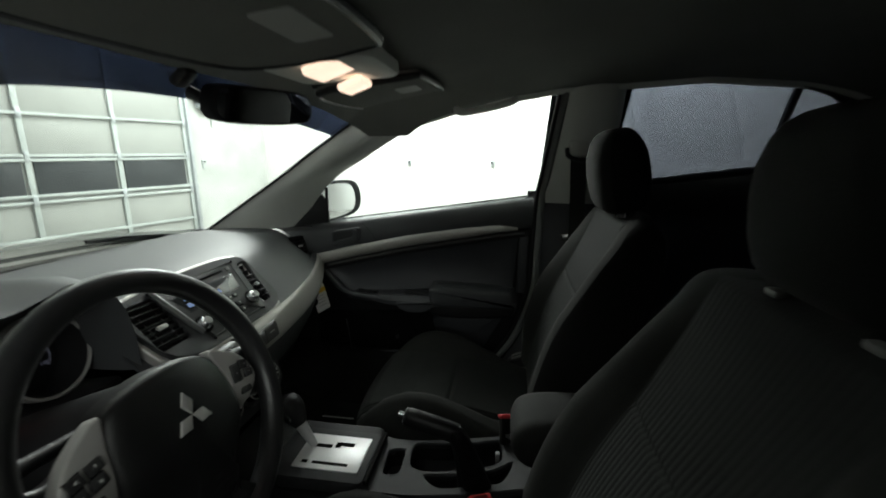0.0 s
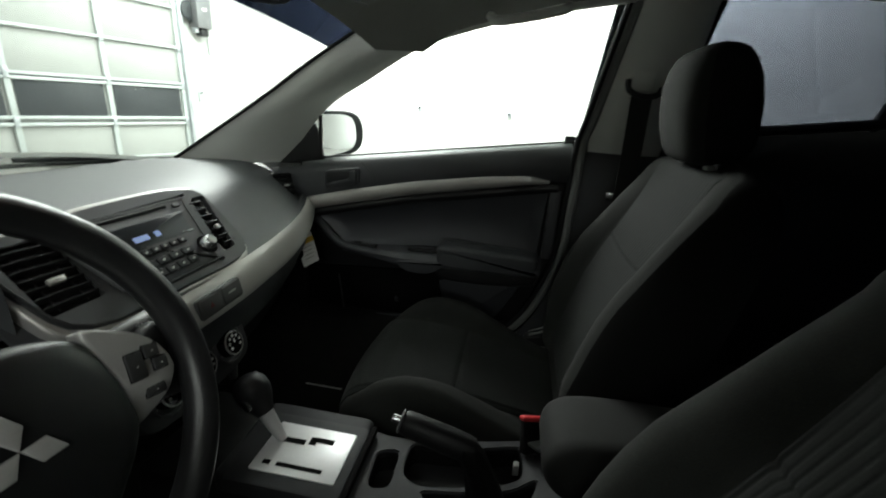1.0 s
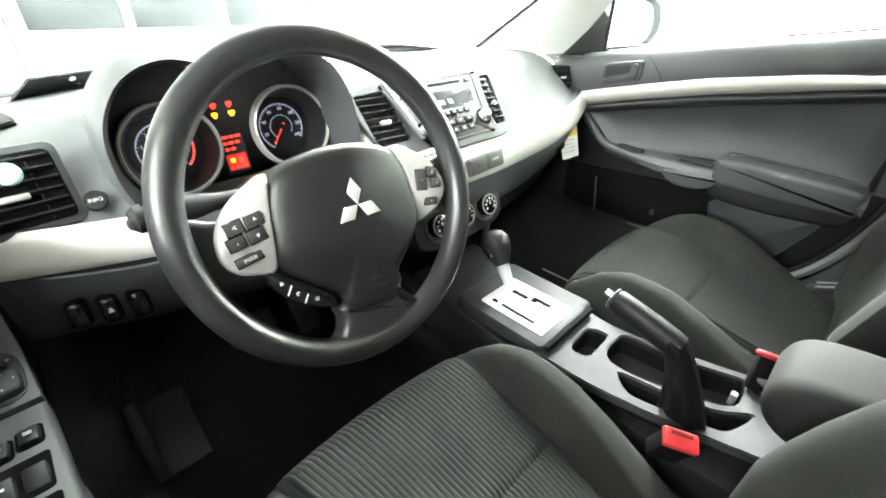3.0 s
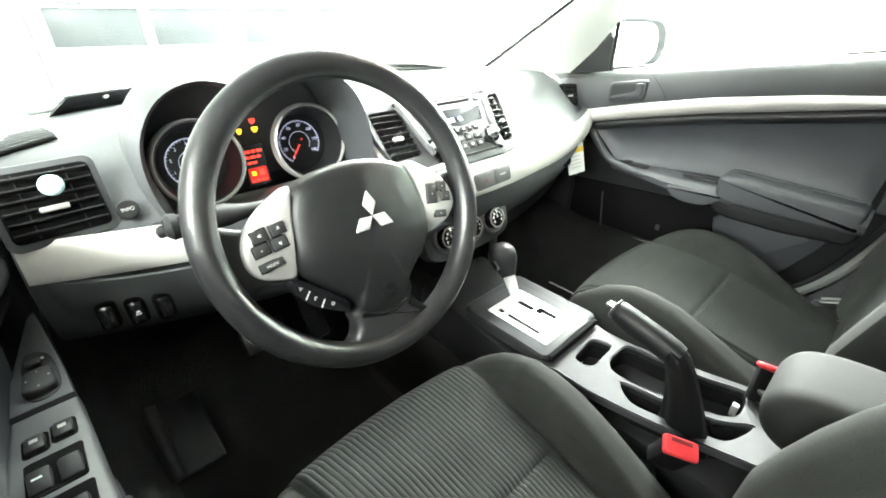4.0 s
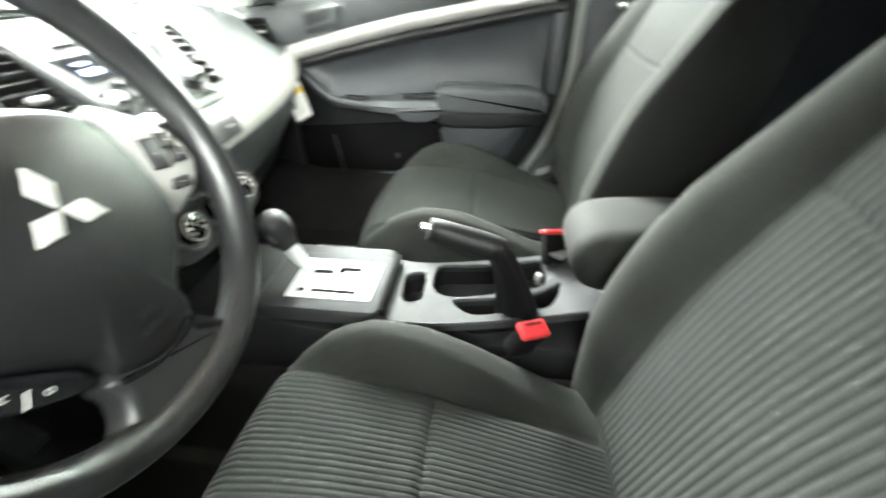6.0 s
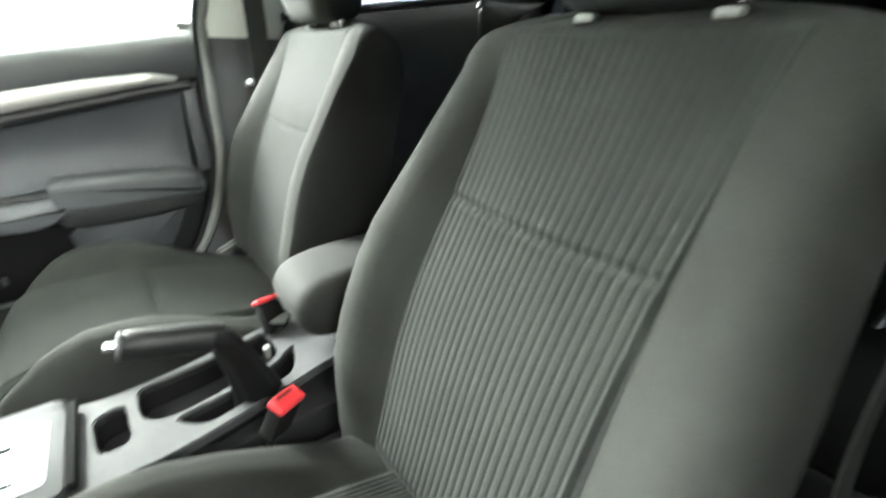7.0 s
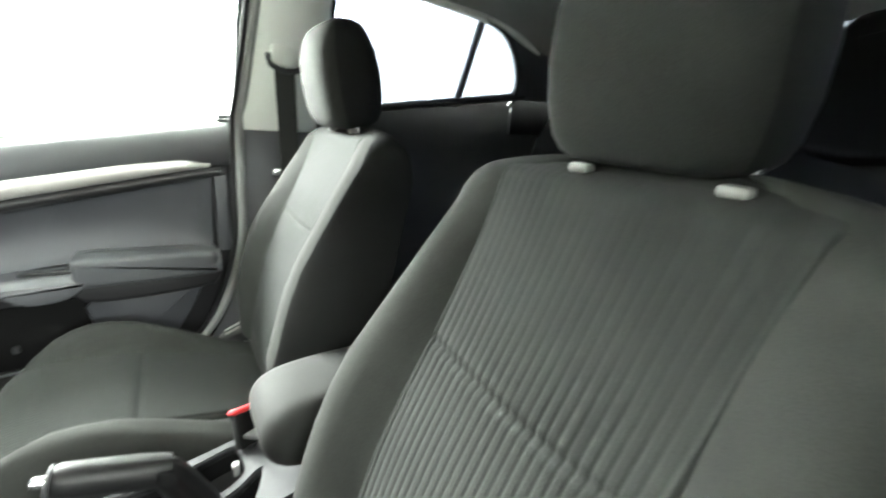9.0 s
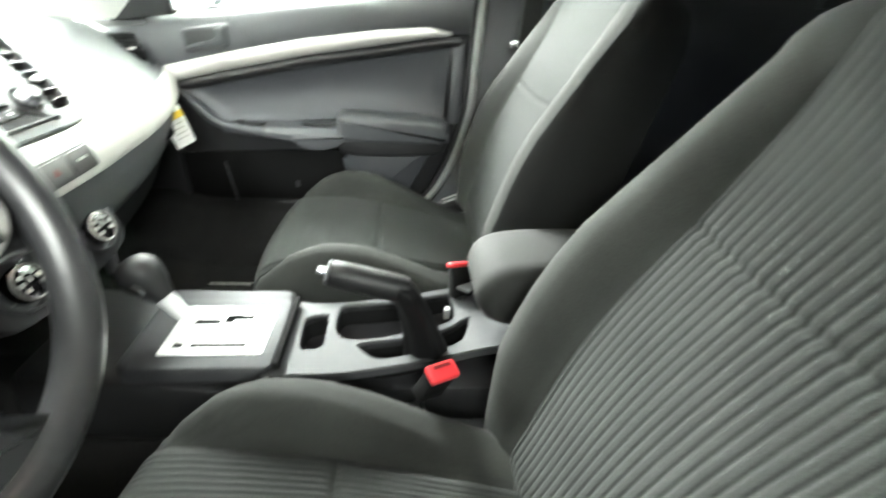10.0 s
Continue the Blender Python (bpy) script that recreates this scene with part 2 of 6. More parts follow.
def join(*bms):
    out = bmesh.new()
    for b in bms:
        me = bpy.data.meshes.new("t")
        b.to_mesh(me)
        b.free()
        out.from_mesh(me)
        bpy.data.meshes.remove(me)
    return out


def prism(poly, m, depth, r=0.003, seg=2):
    """A flat shape, drawn in m's x and y, as thick as depth along m's z, its rims rounded."""
    bm = bmesh.new()
    f = bm.faces.new([bm.verts.new((x, y, 0)) for x, y in poly])
    top = bmesh.ops.extrude_face_region(bm, geom=[f])
    vs = [v for v in top["geom"] if isinstance(v, bmesh.types.BMVert)]
    bmesh.ops.translate(bm, verts=vs, vec=(0, 0, depth))
    if r:
        es = [e for e in bm.edges if all(abs(v.co.z - depth) < 1e-6 for v in e.verts)]
        bmesh.ops.bevel(bm, geom=es, offset=r, segments=seg, profile=0.5, affect="EDGES")
    bmesh.ops.transform(bm, matrix=m, verts=bm.verts)
    return bm


def rounded(w, h, r, n=5):
    """A rounded rectangle round the origin."""
    out = []
    for cx, cy, a0 in ((w / 2 - r, h / 2 - r, 0), (-w / 2 + r, h / 2 - r, 90), (-w / 2 + r, -h / 2 + r, 180), (w / 2 - r, -h / 2 + r, 270)):
        out += [(cx + r * math.cos(radians(a0 + 90 * i / n)), cy + r * math.sin(radians(a0 + 90 * i / n))) for i in range(n + 1)]
    return out


def smooth_poly(pts, n=4):
    """A closed Catmull-Rom outline through a few corner points."""
    out, k = [], len(pts)
    for i in range(k):
        p = [Vector((*pts[(i + j - 1) % k], 0)) for j in range(4)]
        for s in range(n):
            t = s / n
            q = 0.5 * ((2 * p[1]) + (p[2] - p[0]) * t + (2 * p[0] - 5 * p[1] + 4 * p[2] - p[3]) * t * t + (3 * p[1] - p[0] - 3 * p[2] + p[3]) * t ** 3)
            out.append((q.x, q.y))
    return out


def along(pts, n=6):
    """A smooth open line through points."""
    pts = [Vector(p) for p in pts]
    ext = [2 * pts[0] - pts[1]] + pts + [2 * pts[-1] - pts[-2]]
    out = []
    for i in range(len(pts) - 1):
        p = ext[i:i + 4]
        for s in range(n):
            t = s / n
            out.append(0.5 * ((2 * p[1]) + (p[2] - p[0]) * t + (2 * p[0] - 5 * p[1] + 4 * p[2] - p[3]) * t * t + (3 * p[1] - p[0] - 3 * p[2] + p[3]) * t ** 3))
    return out + [pts[-1]]


def loft(rings, caps=True, closed=True):
    bm = bmesh.new()
    vs = [[bm.verts.new(p) for p in ring] for ring in rings]
    k = len(vs[0])
    for a, b in zip(vs, vs[1:]):
        for i in range(k if closed else k - 1):
            j = (i + 1) % k
            bm.faces.new((a[i], a[j], b[j], b[i]))
    if caps and closed:
        bm.faces.new(vs[0])
        bm.faces.new(vs[-1][::-1])
    return bm


def tube(path, radius, n=10, flat=1.0, caps=True):
    """A round bar along points; radius is a number or one per point; flat squeezes it."""
    rings, up = [], Vector((0.01, 0.02, 1)).normalized()
    path = [Vector(p) for p in path]
    for i, p in enumerate(path):
        d = (path[min(i + 1, len(path) - 1)] - path[max(i - 1, 0)]).normalized()
        a = d.cross(up).normalized()
        b = a.cross(d)
        r = radius[i] if isinstance(radius, (list, tuple)) else radius
        rings.append([p + r * (math.cos(2 * math.pi * j / n) * a + flat * math.sin(2 * math.pi * j / n) * b) for j in range(n)])
    return loft(rings, caps)


def sheet(fn, nu, nv, thick=0.0):
    """A surface fn(u, v), u and v from 0 to 1, made thick along its normals."""
    bm = bmesh.new()
    vs = [[bm.verts.new(fn(i / nu, j / nv)) for j in range(nv + 1)] for i in range(nu + 1)]
    for i in range(nu):
        for j in range(nv):
            bm.faces.new((vs[i][j], vs[i + 1][j], vs[i + 1][j + 1], vs[i][j + 1]))
    if thick:
        bm.normal_update()
        bmesh.ops.solidify(bm, geom=bm.faces[:], thickness=thick)
    return bm


def lathe(profile, m, n=32):
    """Points (radius, height) turned round m's z axis."""
    if profile[0][0] > 0:
        profile = list(profile) + [profile[0]]
    rings = [[m @ Vector((r * math.cos(2 * math.pi * j / n), r * math.sin(2 * math.pi * j / n), h)) for j in range(n)] for r, h in profile]
    bm = loft(rings, caps=False)
    bmesh.ops.remove_doubles(bm, verts=bm.verts, dist=1e-6)
    return bm


def frame_of(origin, x, y):
    """A pose from an origin and two directions."""
    x = Vector(x).normalized()
    z = x.cross(Vector(y)).normalized()
    y = z.cross(x)
    m = Matrix((x, y, z)).transposed().to_4x4()
    m.translation = origin
    return m


def flip(bm):
    bmesh.ops.scale(bm, vec=(-1, 1, 1), verts=bm.verts)
    return bm


def lerp(table, x):
    """Straight lines between (x, value) rows."""
    rows = sorted(table)
    return float(np.interp(x, [a for a, b in rows], [b for a, b in rows]))


def step(a, b, x):
    t = min(1, max(0, (x - a) / (b - a)))
    return t * t * (3 - 2 * t)


# ---- the garage ----
G = frame_of((4.607, 4.376, 0), (0.958, -0.287, 0), (0.287, 0.958, 0))  # the door's right foot; the car stands askew to it
GF, GT = -0.2, 3.15


def gbox(c, size, r=0.0, seg=2):
    bm = box(c, size, r, seg)
    bmesh.ops.transform(bm, matrix=G, verts=bm.verts)
    return bm


def wall_slab(name, x0, x1, y0, y1, z0, z1, label, material=None):
    single(name, gbox(((x0 + x1) / 2, (y0 + y1) / 2, (z0 + z1) / 2), (x1 - x0, y1 - y0, z1 - z0)), material or WALL, label, "wall", "structure")


GRID_W, NCOL = 0.85, 6
DX0 = -GRID_W * NCOL
single("ground", gbox((-5.4, -5.0, GF - 0.05), (15.0, 11.0, 0.1)), CONCRETE, "grey concrete garage floor", "floor", "structure")
single("ceiling", gbox((-5.4, -5.0, GT + 0.05), (15.0, 11.0, 0.1)), WALL, "white garage ceiling", "ceiling", "structure")
wall_slab("wall_right", 1.35, 1.55, -10.2, 0.2, GF, GT, "white painted garage side wall")
wall_slab("wall_left", -12.6, -12.4, -10.2, 0.2, GF, GT, "unseen grey side wall of the garage", LOW_BOUNCE_WALL)
wall_slab("wall_back", -12.4, 1.35, -10.2, -10.0, GF, GT, "white painted garage back wall")
wall_slab("wall_front", 0.10, 1.35, 0.0, 0.2, GF, GT, "stained white wall beside the garage door", STAINED_WALL)
wall_slab("wall_front_far", -12.4, DX0 - 0.10, 0.0, 0.2, GF, GT, "white painted wall beside the garage door")
wall_slab("wall_lintel", DX0 - 0.10, 0.10, 0.0, 0.2, 2.80, GT, "white painted wall above the garage door")

gd = thing("garage_door", G @ Vector((DX0 / 2, 0, GF)), "white sectional overhead door with a row of dark windows", "garage door")
ROWS_Z = [GF, 0.22, 0.62, 1.07, 1.49, 1.93, 2.37, 2.80]
for k in range(len(ROWS_Z) - 1):
    z0, z1 = ROWS_Z[k], ROWS_Z[k + 1]
    for c in range(NCOL):
        xm = DX0 + (c + 0.5) * GRID_W
        if k == 2:
            pn = part("window", gbox((xm, 0.035, (z0 + z1) / 2), (GRID_W - 0.004, 0.03, z1 - z0 - 0.004), 0.002), DOOR_WHITE, gd)
            part("pane", gbox((xm, 0.014, 0.845), (GRID_W - 0.10, 0.02, 0.36), 0.002), NIGHT_PANE, pn, "dark glass pane")
        else:
            part("panel", gbox((xm, 0.035, (z0 + z1) / 2), (GRID_W - 0.005, 0.03, z1 - z0 - 0.005), 0.003), DOOR_WHITE, gd)
for c in range(NCOL + 1):
    part("stile", gbox((DX0 + c * GRID_W, 0.004, 1.3), (0.05, 0.034, 3.0), 0.004), DOOR_RAIL, gd)
    for z in (0.62, 1.07, 1.49):
        part("hinge", gbox((DX0 + c * GRID_W, -0.018, z), (0.045, 0.016, 0.10), 0.004), GALV, gd, "galvanised hinge")
for z in (0.22, 0.60, 0.665, 1.03, 1.075, 1.49, 1.93, 2.37):
    part("rail", gbox((DX0 / 2, -0.004, z), (-DX0, 0.03, 0.030), 0.004), DOOR_RAIL, gd)
part("seam", gbox((DX0 / 2, 0.010, 1.052), (-DX0, 0.02, 0.016), 0.0), NIGHT_PANE, gd, "dark joint above the windows")
for x in (DX0 - 0.05, 0.045):
    part("track", gbox((x, -0.03, 1.3), (0.045, 0.06, 3.0), 0.004), GALV, gd, "galvanised steel track")
op = thing("door_operator_box", G @ Vector((0.27, -0.1, 1.75)), "grey electric door operator with a chain wheel on the white wall", "control box")
part("case", gbox((0.27, -0.10, 1.925), (0.19, 0.18, 0.36), 0.012), OPERATOR_GREY, op, "grey steel case")
part("rating_label", gbox((0.275, -0.192, 1.955), (0.06, 0.004, 0.03), 0.001), WALL, op, "white label")
part("motor_end", gbox((0.285, -0.09, 1.70), (0.11, 0.12, 0.09), 0.02), BLACK, op, "black motor end")
part("terminal_box", gbox((0.205, -0.08, 1.72), (0.06, 0.08, 0.06), 0.01), GALV, op)
part("chain_wheel", lathe([(0.0, 0.0), (0.105, 0.0), (0.118, 0.008), (0.118, 0.022), (0.105, 0.030), (0.03, 0.022), (0.0, 0.022)], G @ Matrix.Translation((0.165, -0.06, 1.93)) @ Matrix.Rotation(radians(90), 4, "X"), 28), NIGHT_PANE, op, "dark chain wheel")
part("conduit", gbox((0.415, -0.014, 2.2), (0.022, 0.022, 1.5), 0.008), DOOR_RAIL, op, "pale conduit running up the wall")
wb = thing("wall_bracket", G @ Vector((0.22, 0, 0.95)), "small grey metal bracket on the white wall", "bracket")
part("plate", gbox((0.22, -0.012, 0.94), (0.05, 0.024, 0.13), 0.006), DOOR_RAIL, wb)
part("hook", gbox((0.22, -0.05, 0.98), (0.02, 0.06, 0.02), 0.006), GALV, wb)
for x, z in ((-3.9, 0.97), (-2.7, 0.97)):
    hk = thing("wall_hook", G @ Vector((1.35, x, z)), "small dark hook on the white wall", "hook", "wall hooks")
    part("plate", gbox((1.342, x, z), (0.016, 0.05, 0.07), 0.004), GALV, hk)
    part("peg", gbox((1.32, x, z + 0.01), (0.05, 0.016, 0.016), 0.004), BLACK, hk)


# ---- the car's shell ----
ROOF = [(-1.6, 1.20), (-1.2, 1.285), (-0.8, 1.335), (-0.4, 1.347), (0.0, 1.327), (0.35, 1.306), (0.66, 1.287)]


def roof_z(x, y):
    return lerp(ROOF, y) - 0.10 * x * x


def shield(x, z):
    return Vector((x, 1.285 - 0.48 * x * x - 1.38 * (z - 0.835), z))


def side_x(z):
    return 0.75 - max(0, z - 0.96) * 0.55


def belt_z(y):
    return 0.972 - 0.14 * y


WTOP = [(-1.4, 1.16), (-0.95, 1.22), (-0.8, 1.27), (-0.69, 1.29), (-0.46, 1.306), (-0.26, 1.295), (-0.07, 1.284), (0.061, 1.264), (0.231, 1.226), (0.382, 1.182), (0.53, 1.104), (0.674, 1.022), (0.80, 0.90)]


def win_top(y):
    return lerp(WTOP, y)


def roof_edge(y):
    z = min(win_top(y) + 0.02, 1.33)
    return side_x(z) - 0.012, z


def headliner(u, v):
    y = 0.665 - 1.85 * u
    ex, ez = roof_edge(min(y, 0.42))
    s = 2 * v - 1
    yy = y - (0.17 * s * s if y > 0.3 else 0.0) * (y - 0.3) / 0.365
    z = roof_z(0, yy)
    return Vector((s * ex, yy, z + (min(ez, z) - z) * abs(s) ** 3))


single("headliner", sheet(headliner, 40, 30, 0.012), HEADLINER, "light grey cloth headliner under the car roof", "ceiling", "structure")
single("car_roof", sheet(lambda u, v: headliner(u, v) * 1.0 + Vector((0, 0, 0.035)), 30, 20, 0.006), CAR_PAINT, "white painted car roof", "roof", "structure")


def floor_z(x, y):
    tunnel = 0.16 * (1 - step(0.08, 0.16, abs(x)))
    toe = 0.34 * step(0.72, 1.2, y)
    return 0.20 + max(tunnel, toe) + 0.155 * step(0.62, 0.72, abs(x)) * (1 - step(0.8, 1.0, y))


single("floor", sheet(lambda u, v: Vector((-0.81 + 1.62 * u, -1.3 + 2.6 * v, floor_z(-0.81 + 1.62 * u, -1.3 + 2.6 * v))), 60, 60, -0.01), CARPET, "black carpeted car floor with a raised centre tunnel", "floor", "structure")
single("firewall", box((0, 1.18, 0.50), (1.5, 0.02, 0.60), 0), BLACK, "black bulkhead under the dashboard", "bulkhead", "structure")
single("rear_bulkhead", box((0, -1.42, 0.65), (1.5, 0.02, 0.92), 0), BLACK, "black bulkhead behind the rear seat", "bulkhead", "structure")


def windshield_at(u, v, z0, z1, out=0.0):
    z = z0 + (z1 - z0) * v
    w = 0.70
    p = shield((2 * u - 1) * w, z)
    return p + Vector((0, 0.58, 0.81)) * out


def pane(name, bm, material, label, group=""):
    ob = single(name, bm, material, label, "window", "structure", group)
    ob.visible_shadow = material is PRIVACY  # the dark panes dim what comes through
    return ob


def band_z(u):
    return 1.232 - 0.26 * ((2 * u - 1) * 0.62 - 0.08) ** 2


pane("window_1", sheet(lambda u, v: windshield_at(u, v, 0.80, band_z(u)), 24, 10, 0.004), CLEAR, "clear curved windshield glass")
pane("window_2", sheet(lambda u, v: windshield_at(u, v, band_z(u) + 0.001, 1.31), 24, 6, 0.004), SHADE_BAND, "dark blue shade band along the windshield top")

CX = 0.022  # the car's middle


def other_side(bm):
    """Mirrors a shape to the other side of the car."""
    bmesh.ops.scale(bm, vec=(-1, 1, 1), verts=bm.verts)
    bmesh.ops.translate(bm, verts=bm.verts, vec=(2 * CX, 0, 0))
    return bm


def text_mesh(body, size, m, depth=0.0004):
    cu = bpy.data.curves.new("t", "FONT")
    cu.body, cu.size, cu.align_x, cu.align_y, cu.extrude = body, size, "CENTER", "CENTER", depth
    cu.resolution_u = 3
    ob = bpy.data.objects.new("t", cu)
    scene.collection.objects.link(ob)
    me = bpy.data.meshes.new_from_object(ob.evaluated_get(bpy.context.evaluated_depsgraph_get()))
    bm = bmesh.new()
    bm.from_mesh(me)
    bpy.data.objects.remove(ob)
    bmesh.ops.transform(bm, matrix=m, verts=bm.verts)
    return bm


A_WIN = along([(0.752, 0.83, 0.85), (0.722, 0.68, 1.015), (0.674, 0.53, 1.104), (0.632, 0.382, 1.182), (0.605, 0.231, 1.228), (0.588, 0.08, 1.262)], 6)
A_GLASS = along([shield(0.590, 0.845), shield(0.605, 0.935), shield(0.622, 1.04), shield(0.628, 1.13), shield(0.640, 1.20), shield(0.655, 1.262)], 6)


def a_pillar(u, v):
    i = min(int(u * (len(A_WIN) - 1) + 0.5), len(A_WIN) - 1)
    p = A_WIN[i].lerp(A_GLASS[i], v)
    bulge = 0.020 * math.sin(math.pi * v)
    return p + Vector((-0.75, -0.5, -0.1)) * bulge


def b_pillar(z0, z1, inset, back):
    def fn(u, v):
        z = z0 + (z1 - z0) * v
        y = lerp([(0.3, 0.10), (0.45, 0.0), (0.65, -0.058), (0.97, -0.062), (1.3, -0.098)], z)
        y1 = lerp([(0.3, -0.34), (0.97, -0.27), (1.3, -0.262)], z)
        return Vector((side_x(z) - inset * math.sin(math.pi * min(1, 0.06 + u * 0.94)) ** 0.6 + 0.005, y + (y1 - y) * u + back, z))
    return fn


for side in ("right", "left"):
    mir = (lambda b: b) if side == "right" else other_side
    grp = "car pillars"
    single("a_pillar_trim_" + side, (flip if side == "left" else mir)(sheet(a_pillar, 30, 8, 0.004)), PILLAR, "light grey plastic windshield pillar trim", "pillar", "structure", grp)
    if side == "right":
        single("windshield_seal_" + side, mir(tube([p + Vector((-0.006, -0.004, 0.0)) for p in A_GLASS], 0.0045, 6)), BLACK, "black windshield edge seal along the pillar", "seal", "structure")
    single("b_pillar_trim_" + side, mir(sheet(b_pillar(0.957, 1.31, 0.045, 0.0 if side == "right" else -0.05), 12, 12, 0.004)), PILLAR, "light grey upper trim of the door pillar", "pillar", "structure", grp)
    single("b_pillar_base_" + side, mir(sheet(b_pillar(0.20, 0.962, 0.041, 0.0 if side == "right" else -0.05), 12, 20, 0.004)), DOOR_PLASTIC, "dark grey lower trim of the door pillar", "pillar", "structure", grp)
    edge = [(-0.092, 1.29), (-0.062, 1.05), (-0.052, 0.97), (-0.046, 0.80), (-0.040, 0.66), (-0.005, 0.53), (0.05, 0.42), (0.12, 0.36), (0.3, 0.335), (0.7, 0.33)]
    single("door_seal_" + side, mir(tube(along([(side_x(z) - 0.012, y + 0.010 + (0 if side == "right" else -0.03), z) for y, z in edge], 5), 0.007, 8)), BLACK, "black rubber door seal", "seal", "structure")
    single("door_frame_strip_" + side, mir(tube(along([(side_x(z) - 0.010, y - 0.008 + (0 if side == "right" else -0.03), z) for y, z in edge], 5), 0.013, 8, 1.0)), FLANGE, "light grey painted door opening flange", "flange", "structure")
    back = -0.05 if side == "left" else 0.0
    # Two added fillers that stop garage light leaking past the door edge.
    single("jamb_filler_" + side, mir(box((0.800, -0.075 + back, 0.66), (0.02, 0.12, 0.66), 0)), BLACK, "black filler closing the gap behind the door against leaking light", "jamb", "structure")
    single("sill_filler_" + side, mir(box((0.832, 0.06 + back, 0.42), (0.02, 0.50, 0.36), 0)), BLACK, "black filler closing the gap below the door edge", "sill", "structure")
    single("body_side_" + side, mir(sheet(lambda u, v: Vector((0.865 - 0.03 * abs(2 * v - 1) ** 3, -0.06 - 1.5 * u + back, 0.18 + (belt_z(-0.06 - 1.5 * u) - 0.20) * v)), 10, 6, 0.006)), CAR_PAINT, "white painted car side", "car side", "structure")
    single("rocker_" + side, mir(box((0.835, -0.1, 0.25), (0.06, 2.9, 0.19), 0.02)), CAR_PAINT, "white painted door sill", "sill", "structure")
    single("kick_panel_" + side, mir(box((0.765, 0.96, 0.53), (0.03, 0.36, 0.64), 0.004)), BLACK, "black side panel of the footwell", "panel", "structure")
    single("pillar_shell_" + side, mir(sheet(lambda u, v: Vector((side_x(0.93 + 0.40 * v) + 0.030, -0.045 - 0.22 * u + back - 0.02 * v, 0.93 + 0.40 * v)), 4, 8, 0.01)), GLOSS_BLACK, "gloss black outer pillar cover", "pillar", "structure", grp)
    # roof rail above the side windows
    rail = [y for y in np.linspace(0.12, -0.98, 30)]
    single("roof_rail_" + side, mir(tube([(side_x(win_top(y) + 0.012) - 0.006, y, win_top(y) + 0.014) for y in rail], 0.019, 10)), PILLAR, "light grey roof rail trim", "trim", "structure")
    # rear door and quarter
    single("rear_door_panel_" + side, mir(sheet(lambda u, v: Vector((0.735 - 0.02 * math.sin(3 * v), -0.26 - 0.95 * u, 0.30 + (belt_z(-0.26 - 0.95 * u) - 0.30) * v)), 12, 10, 0.02)), BLACK, "black rear door inner panel", "door panel", "structure")
    single("window_bar_" + side, mir(tube([(side_x(1.06), -0.70, 1.06), (side_x(1.29) - 0.002, -0.69, 1.295)], 0.011, 8)), BLACK, "black upright bar between the rear side windows", "window bar", "structure")
    single("rear_sill_" + side, mir(tube([(side_x(belt_z(y)) - 0.012, y, belt_z(y) + 0.004) for y in np.linspace(-0.25, -0.95, 10)], 0.012, 8)), BLACK, "black rubber rear window sill", "sill", "structure")

    def c_pillar(u, v):
        zb, zt = 1.095 if side == "right" else 1.0, 1.315
        z = zb + (zt - zb) * v
        y0 = lerp([(1.0, -0.90), (1.10, -0.915), (1.16, -0.90), (1.22, -0.85), (1.27, -0.78), (1.315, -0.62)], z)
        y1 = lerp([(1.0, -1.52), (1.315, -1.12)], z)
        return Vector((side_x(z) - 0.02 - 0.10 * u * u, y0 + (y1 - y0) * u, z))

    edge = along([(side_x(z) - 0.014, lerp([(1.07, -0.905), (1.10, -0.908), (1.16, -0.893), (1.22, -0.843), (1.27, -0.773), (1.315, -0.615)], z), z) for z in (1.075, 1.10, 1.16, 1.22, 1.27, 1.30)], 3)
    single("quarter_seal_" + side, mir(tube(edge, 0.009, 8)), BLACK, "black rubber seal of the rear quarter window", "seal", "structure")
    # Added box outside the trim, there to block a light leak.
    single("quarter_filler_" + side, mir(box((side_x(1.07) + 0.004, -1.24, 1.055), (0.012, 0.62, 0.15), 0.003)), BLACK, "black filler blocking the light leak below the rear pillar trim", "panel", "structure")
    # The right trim is coloured much darker than the left.
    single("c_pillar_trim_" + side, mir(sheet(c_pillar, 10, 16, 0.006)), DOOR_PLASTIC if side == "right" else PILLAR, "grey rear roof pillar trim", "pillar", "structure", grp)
    pane("window_rear_" + side, mir(sheet(lambda u, v: Vector((side_x(belt_z(-0.24 - 0.70 * u) + (1.31 - belt_z(-0.24 - 0.70 * u)) * v) + 0.012, -0.24 - 0.70 * u, belt_z(-0.24 - 0.70 * u) + (1.31 - belt_z(-0.24 - 0.70 * u)) * v)), 10, 6, 0.003)), PRIVACY, "grey tinted rear side window")

pane("window_3", sheet(lambda u, v: Vector((side_x(belt_z(0.84 - 0.91 * u) - 0.02 + (win_top(0.84 - 0.91 * u) + 0.03 - belt_z(0.84 - 0.91 * u)) * v) + 0.014, 0.84 - 0.91 * u, belt_z(0.84 - 0.91 * u) - 0.02 + (win_top(0.84 - 0.91 * u) + 0.03 - belt_z(0.84 - 0.91 * u)) * v)), 16, 6, 0.003), CLEAR, "clear passenger door window, closed")
pane("window_4", sheet(lambda u, v: Vector((-0.52 + 1.08 * u, -1.20 - 0.28 * (1 - v), 1.12 + 0.18 * v)), 8, 4, 0.004), PRIVACY, "tinted rear window")
single("rear_shelf", box((CX, -1.30, 1.118), (1.24, 0.42, 0.02), 0.006), FABRIC_BLACK, "black cloth parcel shelf below the rear window", "shelf", "structure")

